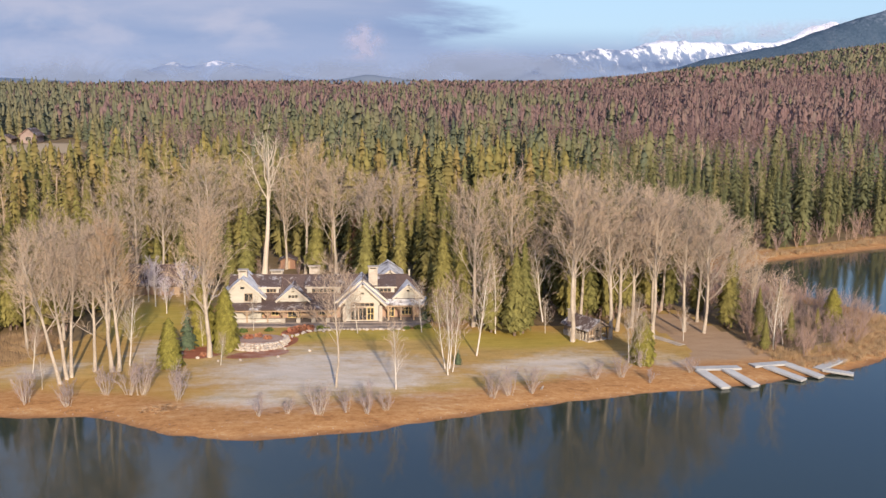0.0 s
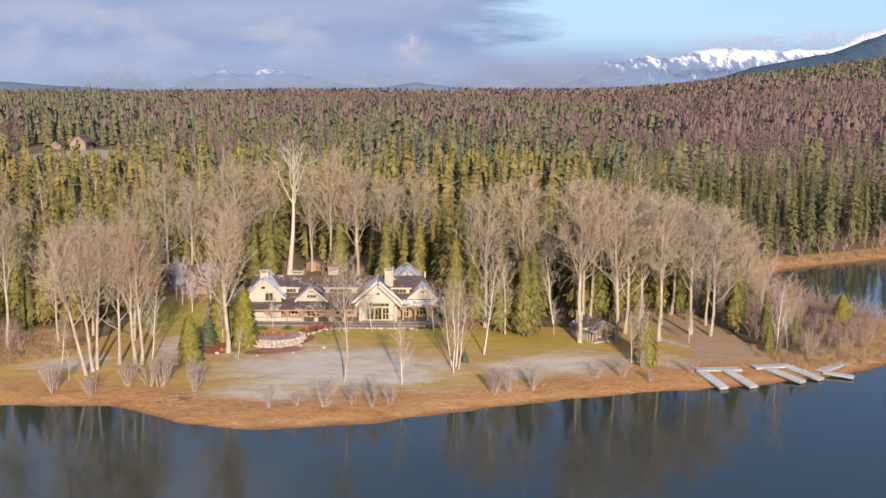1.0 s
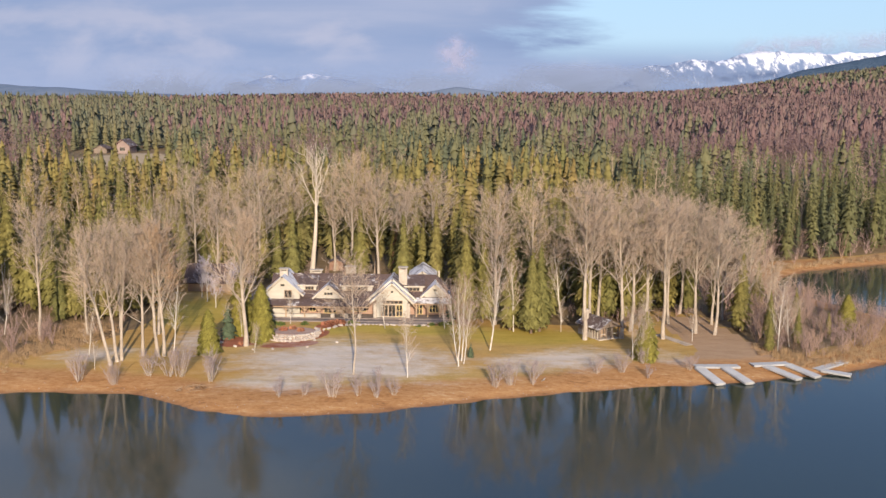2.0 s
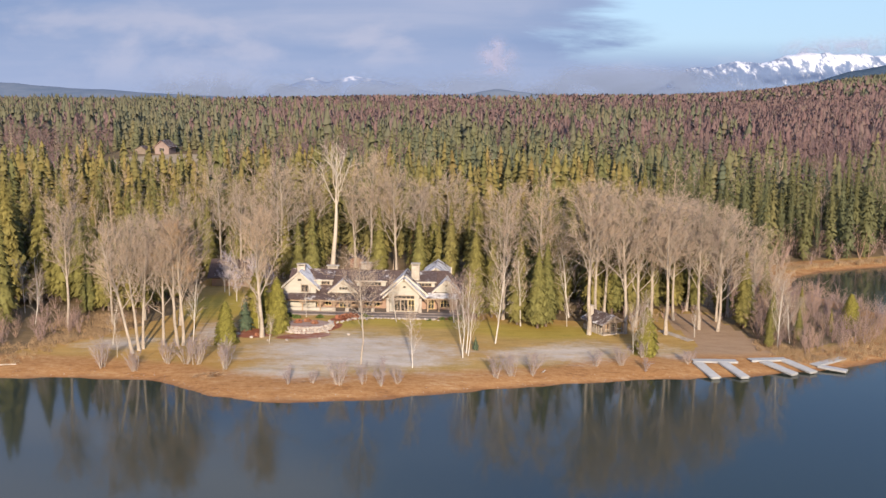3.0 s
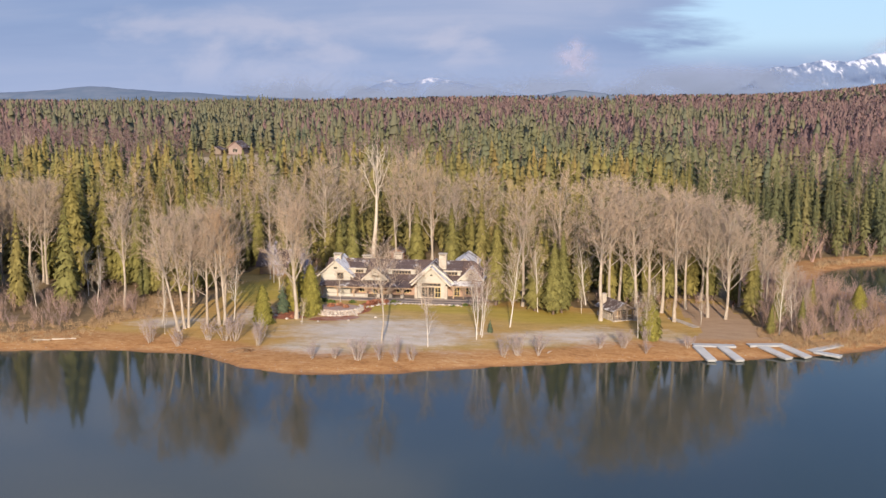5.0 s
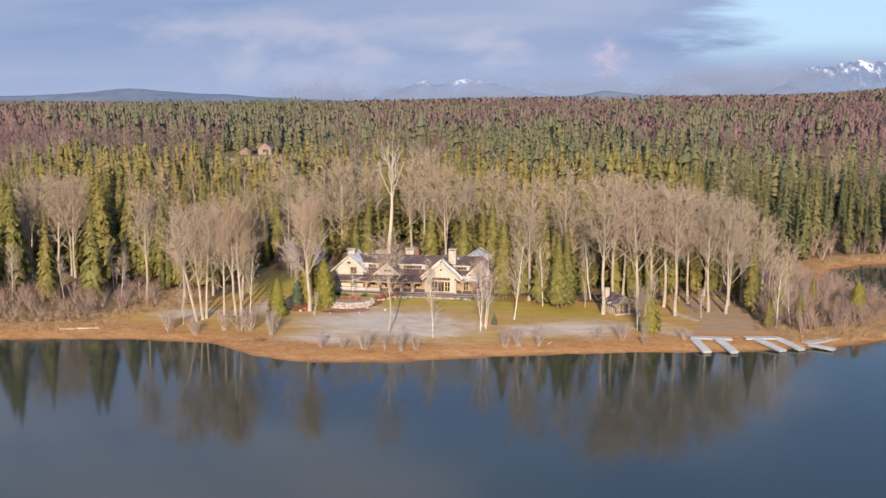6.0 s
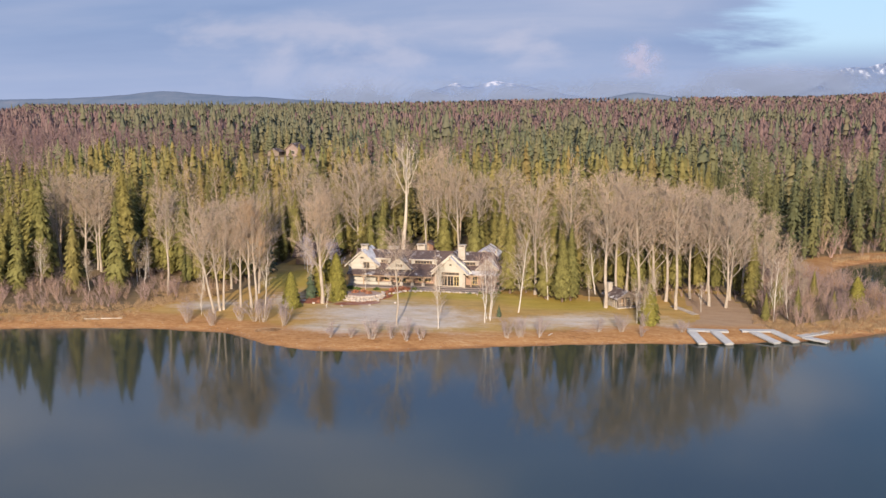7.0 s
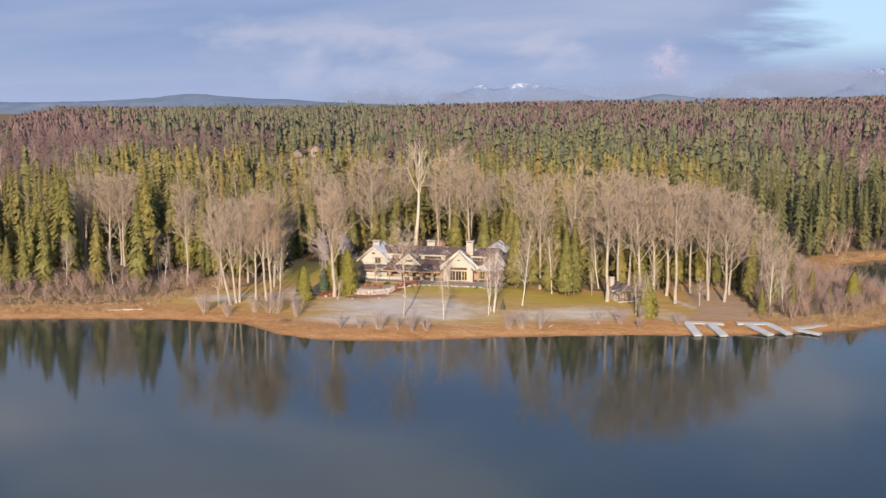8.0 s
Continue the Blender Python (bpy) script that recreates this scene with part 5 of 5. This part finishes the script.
terrace = thing("terrace", (-9, 32, 2.2), "dark flagstone terrace before the house", "terrace")
bm = bmesh.new()
box(bm, -26.8, 7.0, 32.6, 34.6, 1.7, 2.56, bevel=0.03)
part("slab", bm, PATIO, terrace)
bm = bmesh.new()
box(bm, -9.6, 2.4, 31.0, 32.6, 1.7, 2.48, bevel=0.03)
part("step", bm, PATIO, terrace)

# terrace furniture, a few low pieces on the porch
def porch_bench(x, y, turn):
    m = Matrix.Translation((x, y, FLOOR - 0.05)) @ Matrix.Rotation(turn, 4, "Z")
    ob = thing("porch_bench", (x, y, FLOOR - 0.05), "brown timber bench on the porch", "bench", "porch benches")
    part("seat", box(bmesh.new(), -0.8, 0.8, -0.25, 0.25, 0.40, 0.46, m), TIMBER, ob)
    part("backrest", box(bmesh.new(), -0.8, 0.8, 0.2, 0.26, 0.46, 0.95, m), TIMBER, ob)
    for sx in (-0.72, 0.72):
        for sy in (-0.2, 0.2):
            part("leg", box(bmesh.new(), sx - 0.04, sx + 0.04, sy - 0.04, sy + 0.04, 0, 0.40, m), TIMBER, ob)


porch_bench(-13.6, 37.4, 0.0)
porch_bench(5.2, 37.4, 0.0)

# ---- garage behind ----
garage = thing("garage", (-43, 62, 2.5), "brown timber garage with dark frosted roof", "garage")
part("wall", box(bmesh.new(), -47.4, -38.4, 59.2, 65.2, 2.0, 4.6), BROWN_WALL, garage)
part("roof", slab(bmesh.new(), [(-48.2, 58.4, 4.35), (-37.6, 58.4, 4.35), (-37.6, 62.2, 7.9), (-48.2, 62.2, 7.9)], 0.22), ROOF, garage)
part("roof", slab(bmesh.new(), [(-48.2, 62.2, 7.903), (-37.6, 62.2, 7.903), (-37.6, 66, 4.35), (-48.2, 66, 4.35)], 0.22), ROOF_HALF, garage)
for gx0 in (-47.3, -38.55):
    bm = bmesh.new()
    slab(bm, [(gx0, 59.2, 4.6), (gx0, 62.2, 7.4), (gx0, 65.2, 4.6)], 0.2)
    part("gable_end", bm, CREAM, garage)
for gx0 in (-46.4, -43.2, -40.0):
    d = part("garage_door", box(bmesh.new(), gx0 - 0.1, gx0 + 1.5, 59.13, 59.2, 2.5, 4.1), TIMBER, garage)
window(garage, -41.6, -40.4, 3.2, 4.1, 59.2, 2, 1, TRIM)

# ---- small shed behind the house ----
sz = land_at(-19.7, 88)
shed = thing("shed", (-19.7, 88, sz), "small rust brown timber shed behind the house", "shed")
RUST_WALL = plain("rust_timber_wall", (0.17, 0.09, 0.06), (0.27, 0.15, 0.10), 2.0, 0.8, stretch=(3, 3, 0.4))
part("wall", gable_wall(bmesh.new(), -21.3, -18.1, -19.7, sz - 0.2, sz + 1.9, sz + 2.5, 86.6, 90.4), RUST_WALL, shed)
gable_roof(shed, -19.7, 2.1, sz + 1.8, sz + 2.75, 86.1, 90.9, ROOF_HALF, ROOF_HALF, 0.14, False)
part("door", box(bmesh.new(), -20.2, -19.2, 86.53, 86.6, sz, sz + 1.8), TIMBER, shed)

# ---- lakeside cabin ----
CM = Matrix.Translation((31.9, 23.2, 1.72)) @ Matrix.Rotation(math.atan2(0.47, 0.88), 4, "Z")
cabin = thing("cabin", (33, 26, 1.7), "small weathered log cabin with frosted shake roof", "cabin")
part("foundation", box(bmesh.new(), -0.1, 4.3, -0.1, 5.9, -0.5, 0.22, CM), STONE, cabin)
part("wall", gable_wall(bmesh.new(), 0.1, 4.1, 2.1, 0.22, 2.1, 3.2, 1.6, 5.7, CM), LOG, cabin)
for k in range(9):
    z = 0.36 + k * 0.2
    part("log", beam(bmesh.new(), (-0.05, 1.55, z), (-0.05, 5.85, z), 0.2, CM), LOG, cabin)
gable_roof(cabin, 2.1, 2.75, 2.0, 3.55, -0.55, 6.3, ROOF_CABIN, ROOF_CABIN, 0.16, True, CM, LOG)
for cx in (0.15, 1.45, 2.75, 4.05):
    part("porch_post", box(bmesh.new(), cx - 0.09, cx + 0.09, 0.0, 0.18, 0.22, 2.1, CM), LOG, cabin)
part("porch_beam", box(bmesh.new(), -0.05, 4.25, 0.0, 0.2, 2.1, 2.3, CM), LOG, cabin)
part("gable_boards", gable_wall(bmesh.new(), 0.3, 3.9, 2.1, 2.3, 2.32, 3.1, 0.05, 0.15, CM), LOG, cabin)
part("rail", box(bmesh.new(), 0.15, 1.45, 0.05, 0.13, 0.95, 1.05, CM), TRIM, cabin)
part("rail", box(bmesh.new(), 2.75, 4.05, 0.05, 0.13, 0.95, 1.05, CM), TRIM, cabin)
part("stone_wall", box(bmesh.new(), -0.3, -0.16, 1.5, 5.8, -0.4, 1.05, CM, 0.03), STONE, cabin, "pale stone lower wall")
for k in range(6):
    part("porch_post", box(bmesh.new(), -0.2, -0.08, 0.3 + k * 0.75, 0.42 + k * 0.75, 0.22, 1.95, CM), TRIM, cabin)
part("door", box(bmesh.new(), 1.6, 2.5, 1.53, 1.6, 0.22, 2.2, CM), TIMBER, cabin)
window(cabin, 2.8, 3.7, 1.0, 1.9, 1.6, 2, 2, TRIM, m=CM)
bm = bmesh.new()
box(bm, 0.2, 1.1, 4.6, 5.4, 0.2, 4.4, CM, 0.04)
ch = part("chimney", bm, STONE, cabin, "pale stone chimney")
part("cap", box(bmesh.new(), 0.1, 1.2, 4.5, 5.5, 4.404, 4.52, CM), STONE, ch)


# ---- docks drawn up on the shore ----
def dock(label, runs, wide):
    """A floating dock of straight runs, each with its deck, floats and edge boards."""
    (ax, ay), _ = runs[0]
    ob = thing("floating_dock", (ax, ay, 0.5), label, "dock", "floating docks")
    for k, ((ax, ay), (bx, by)) in enumerate(runs):
        za, zb = max(land_at(ax, ay), 0.12) + 0.32, max(land_at(bx, by), 0.1) + 0.30
        a, b = Vector((ax, ay, za)), Vector((bx, by, zb))
        d = (b - a)
        L = d.length
        xax = d.normalized()
        yax = Vector((0, 0, 1)).cross(xax).normalized()
        zax = xax.cross(yax)
        m = Matrix((xax, yax, zax)).transposed().to_4x4()
        m.translation = a + Vector((0, 0, 0.004 * k))
        n_ = int(L / 0.62)
        deck = part("deck", box(bmesh.new(), 0, L, -wide / 2 + 0.06, wide / 2 - 0.06, -0.06, -0.02, m), FLOAT, ob)
        for i in range(n_):
            part("board", box(bmesh.new(), i * L / n_ + 0.012, (i + 1) * L / n_ - 0.012, -wide / 2, wide / 2, -0.02, 0.03, m), DECK, deck)
        for sgn in (-1, 1):
            part("edge_board", box(bmesh.new(), 0, L, sgn * wide / 2 - 0.05, sgn * wide / 2 + 0.05, -0.24, -0.024, m), FLOAT, ob)
        for f in (0.08, 0.5, 0.9):
            part("float", box(bmesh.new(), f * L - 0.35, f * L + 0.5 if f < 0.8 else L - 0.02, -wide / 2 + 0.12, wide / 2 - 0.12, -0.36, -0.06, m, 0.04), FLOAT, ob)


dock("pale frosted floating dock with two fingers on the shore", [((44.7, 9.3), (51.9, 10.0)), ((45.3, 8.6), (47.0, 2.4)), ((49.4, 9.2), (51.6, 3.0))], 1.6)
dock("pale frosted floating dock pulled onto the gravel", [((54.2, 10.9), (60.6, 12.4)), ((56.4, 10.8), (60.0, 5.6)), ((60.2, 11.8), (63.4, 7.0))], 1.6)
dock("pale angled floating dock by the reeds", [((64.4, 10.4), (70.6, 14.9)), ((65.2, 10.4), (69.0, 8.2))], 1.5)

# ---- garden ----
rock_rng = random.Random(3)


def boulder(seed, sx, sy, sz):
    bm = bmesh.new()
    bmesh.ops.create_icosphere(bm, subdivisions=1, radius=0.5)
    r_ = random.Random(seed)
    for v in bm.verts:
        v.co *= r_.uniform(0.75, 1.15)
        v.co = Vector((v.co.x * sx, v.co.y * sy, v.co.z * sz))
    me = bpy.data.meshes.new("stone")
    bm.to_mesh(me)
    bm.free()
    me.materials.append(ROCK)
    return me


stones = [boulder(k, 1.0, 0.75, 0.7) for k in range(6)]
garden = thing("garden_wall", (-20, 19, 1.9), "low curved wall of pale boulders round a bed", "garden wall")
for k in range(96):
    row, u = k % 3, (k // 3) / 31
    a = radians(200 + 190 * u)
    x = -20.5 + 4.4 * math.cos(a) + rock_rng.uniform(-0.15, 0.15)
    y = 22.6 + 3.4 * math.sin(a) + row * 0.32 + rock_rng.uniform(-0.15, 0.15)
    ob = new("stone", stones[k % 6])
    ob.parent = garden
    ob.matrix_parent_inverse = garden.matrix_basis.inverted()
    s = rock_rng.uniform(0.6, 1.0)
    ob.matrix_basis = Matrix.Translation((x, y, land_at(x, y) + 0.15 + 0.33 * row)) @ Matrix.Rotation(rock_rng.uniform(0, 6), 4, "Z") @ Matrix.Diagonal((s, s, s, 1))
edging = thing("stone_edging", (-9, 30, 1.9), "irregular row of pale boulders edging the terrace", "stone edging")
RIM = [(-16.0, 24.2), (-15.4, 26.8), (-13.2, 29.6), (-10, 30.5), (-4, 30.6), (2.6, 30.7)]
for (ax, ay), (bx, by) in zip(RIM[:-1], RIM[1:]):
    n_ = int(math.hypot(bx - ax, by - ay) / 0.62)
    for k in range(n_):
        x, y = ax + (bx - ax) * k / n_ + rock_rng.uniform(-0.2, 0.2), ay + (by - ay) * k / n_ + rock_rng.uniform(-0.25, 0.25)
        ob = new("stone", stones[rock_rng.randrange(6)])
        ob.parent = edging
        ob.matrix_parent_inverse = edging.matrix_basis.inverted()
        sc = rock_rng.uniform(0.5, 1.0)
        ob.matrix_basis = Matrix.Translation((x, y, land_at(x, y) + 0.16)) @ Matrix.Rotation(rock_rng.uniform(0, 6), 4, "Z") @ Matrix.Diagonal((sc, sc, sc * 0.9, 1))
bm = bmesh.new()
bmesh.ops.create_cone(bm, cap_ends=True, segments=40, radius1=4.3, radius2=4.0, depth=1.5, matrix=Matrix.Translation((-20.5, 23.0, 2.2)) @ Matrix.Diagonal((1, 0.72, 1, 1)))
part("raised_bed", bm, plain("bed_soil", (0.24, 0.14, 0.10), (0.42, 0.30, 0.24), 3.0, 0.95), garden, "frosted brown raised bed")
loose = [(-17.0, 15.6), (-25.6, 14.2), (-12.4, 18.5), (2.6, 30.4), (-22.4, 14.4), (-14.8, 27.6), (-11.9, 33.6 - 2.4), (-28.8, 16.0), (-31.6, 18.2), (-16.2, 19.6), (-13.5, 28.9), (-10.6, 29.8)]
for k, (x, y) in enumerate(loose):
    ob = new("boulder", stones[k % 6])
    s = rock_rng.uniform(0.5, 0.9)
    ob.matrix_basis = Matrix.Translation((x, y, land_at(x, y) + 0.1)) @ Matrix.Rotation(k * 1.3, 4, "Z") @ Matrix.Diagonal((s, s, s, 1))
    tagged(ob, "pale rounded boulder in the garden bed", "boulder", "garden boulders")


def bush(seed, R):
    rng = np.random.default_rng(seed)
    n_ = 260
    d = rng.normal(size=(n_, 3))
    d[:, 2] = np.abs(d[:, 2])
    d /= np.linalg.norm(d, axis=1, keepdims=True)
    c = d * (R * rng.uniform(0.55, 1.0, (n_, 1))) * (1, 1, 0.8)
    a, b = rng.normal(0, 0.16, (n_, 3)), rng.normal(0, 0.16, (n_, 3))
    V = np.stack([c - a * 0.5, c + a, c + b], 1).reshape(-1, 3)
    return V, np.arange(n_ * 3).reshape(-1, 3)


def bush_thing(name, seed, label, mat, group):
    ob = thing(name, (0, 0, 0), label, "shrub", group)
    st, _ = shrub(seed, 0.7, 8, 0.7)
    tri_mesh("stems", *st, BARK, ob)
    tri_mesh("leaves", *bush(seed, 0.8), mat, ob)
    return ob


red_bush = bush_thing("rusty_bush", 31, "low rusty red shrub in the mulch bed", RED_SHRUB, "garden shrubs")
green_bush = bush_thing("evergreen_bush", 32, "low rounded evergreen shrub by the terrace", HEDGE, "garden shrubs")
for x, y, s in [(-15.6, 30.2, 1.2), (-14.2, 31.0, 1.3), (-13.0, 31.6, 1.1), (-16.6, 26.6, 1.0), (-16.0, 24.8, 1.0), (-30.5, 20.6, 0.9), (-28, 17.6, 0.8), (-19, 22.8, 0.8), (-22, 23.4, 0.9), (-20.6, 24.2, 0.8)]:
    b_ = plant(red_bush, x, y, s, rng=rnd)
    if -25 < x < -17.5:
        b_.matrix_basis = Matrix.Translation((0, 0, 1.0)) @ b_.matrix_basis
for x, y, s in [(-11.2, 31.4, 1.0), (3.2, 31.6, 0.8), (5.0, 31.9, 0.9), (6.6, 32.4, 1.1), (-10.2, 31.0, 0.7), (0.8, 30.6, 0.6), (-19.5, 30.8, 0.9), (-25.4, 31.4, 1.2), (-23.6, 30.4, 1.0)]:
    plant(green_bush, x, y, s, rng=rnd)

# timber edging by the drive, a low boardwalk
walkway = thing("boardwalk", (45, 22, 1.7), "weathered grey boardwalk beside the gravel drive", "boardwalk")
for k in range(10):
    u = k / 13
    x, y = 43.0 + 5.2 * u, 27.5 - 8.6 * u
    m = Matrix.Translation((x, y, land_at(x, y) + 0.08)) @ Matrix.Rotation(math.atan2(-8.6, 5.2), 4, "Z")
    part("plank", box(bmesh.new(), -0.36, 0.36, -0.7, 0.7, -0.06, 0.06, m), BARK, walkway)

# fallen trunks on the west shore
for x, y, a, L in [(-65.5, -2.2, 0.25, 4.0), (-68.5, -3.0, 0.1, 3.0), (20, 1.0, 1.2, 1.5)]:
    z = land_at(x, y)
    log_v = tubes([(x, y, z + 0.12, x + L * math.cos(a), y + L * math.sin(a), z + 0.16, 0.14, 0.09)], 7)
    tagged(tri_mesh("driftwood_log", *log_v, DEAD_BARK), "bleached driftwood log lying on the shore", "log", "driftwood")

# pebbles and bits of wrack along the water's edge
peb_rng = np.random.default_rng(14)
px, py = peb_rng.uniform(-95, 95, 16000), peb_rng.uniform(-18, 40, 16000)
pd = shore_distance(px, py)
on = (pd > 0.15) & (pd < 3.2) & (peb_rng.random(16000) < np.exp(-pd / 1.3))
px, py = px[on], py[on]
pm = bmesh.new()
bmesh.ops.create_icosphere(pm, subdivisions=1, radius=1.0)
pv, pf = np.array([v.co[:] for v in pm.verts]) * (1, 0.8, 0.55), np.array([[v.index for v in f.verts] for f in pm.faces])
pm.free()
scatter("shore_pebbles", "scattered pale pebbles along the shore", [(pv, pf)], px, py, peb_rng.uniform(0.04, 0.11, len(px)), 1.0, np.ones(len(px)), peb_rng.random(len(px)), ROCK, peb_rng, category="pebbles")

# a heap of cut brush on the sand
brush_rng = np.random.default_rng(8)
sticks = []
for k in range(170):
    a, r_ = brush_rng.uniform(0, 6.28), 2.0 * math.sqrt(brush_rng.random())
    x, y = -30.6 + r_ * math.cos(a) * 1.15, -5.0 + 0.7 * r_ * math.sin(a)
    z = land_at(x, y) + brush_rng.uniform(0.02, 0.55) * (1 - r_ / 2.6)
    d = brush_rng.normal(0, 1, 3) * (1, 1, 0.25)
    d = d / np.linalg.norm(d) * brush_rng.uniform(0.4, 0.9)
    sticks.append((x - d[0], y - d[1], z - d[2] * 0.3, x + d[0], y + d[1], z + abs(d[2]), 0.035, 0.0))
tagged(tri_mesh("brush_pile", *spikes(sticks), TWIG_RED), "low heap of cut brown brush on the sand", "brush pile")

# ---- far farmhouse by the field ----
FX, FY = -192, 476
fz = land_at(FX, FY)
far_house = thing("farmhouse", (FX, FY, fz), "distant farmhouse with reddish roof by a field", "house")
part("wall", gable_wall(bmesh.new(), FX - 4.5, FX + 4.5, FX, fz - 1, fz + 4.4, fz + 8.0, FY - 4, FY + 10), plain("russet_siding", (0.20, 0.145, 0.125), (0.31, 0.23, 0.20), 1.0), far_house)
gable_roof(far_house, FX, 5.6, fz + 4.2, fz + 8.8, FY - 5, FY + 11, plain("red_roof", (0.23, 0.14, 0.11), (0.32, 0.21, 0.17), 1.0), ROOF_HALF, 0.3, False)
window(far_house, FX - 1.6, FX + 1.6, fz + 1.5, fz + 3.8, FY - 4, 3, 1, TRIM)
BX = FX - 14
barn = thing("shed", (BX, FY, fz), "low dark shed beside the distant field", "shed")
part("wall", gable_wall(bmesh.new(), BX - 4, BX + 4, BX, fz - 1, fz + 2.6, fz + 4.6, FY - 3, FY + 7), LOG, barn)
gable_roof(barn, BX, 4.8, fz + 2.4, fz + 5.0, FY - 4, FY + 8, ROOF_HALF, ROOF_HALF, 0.2, False)
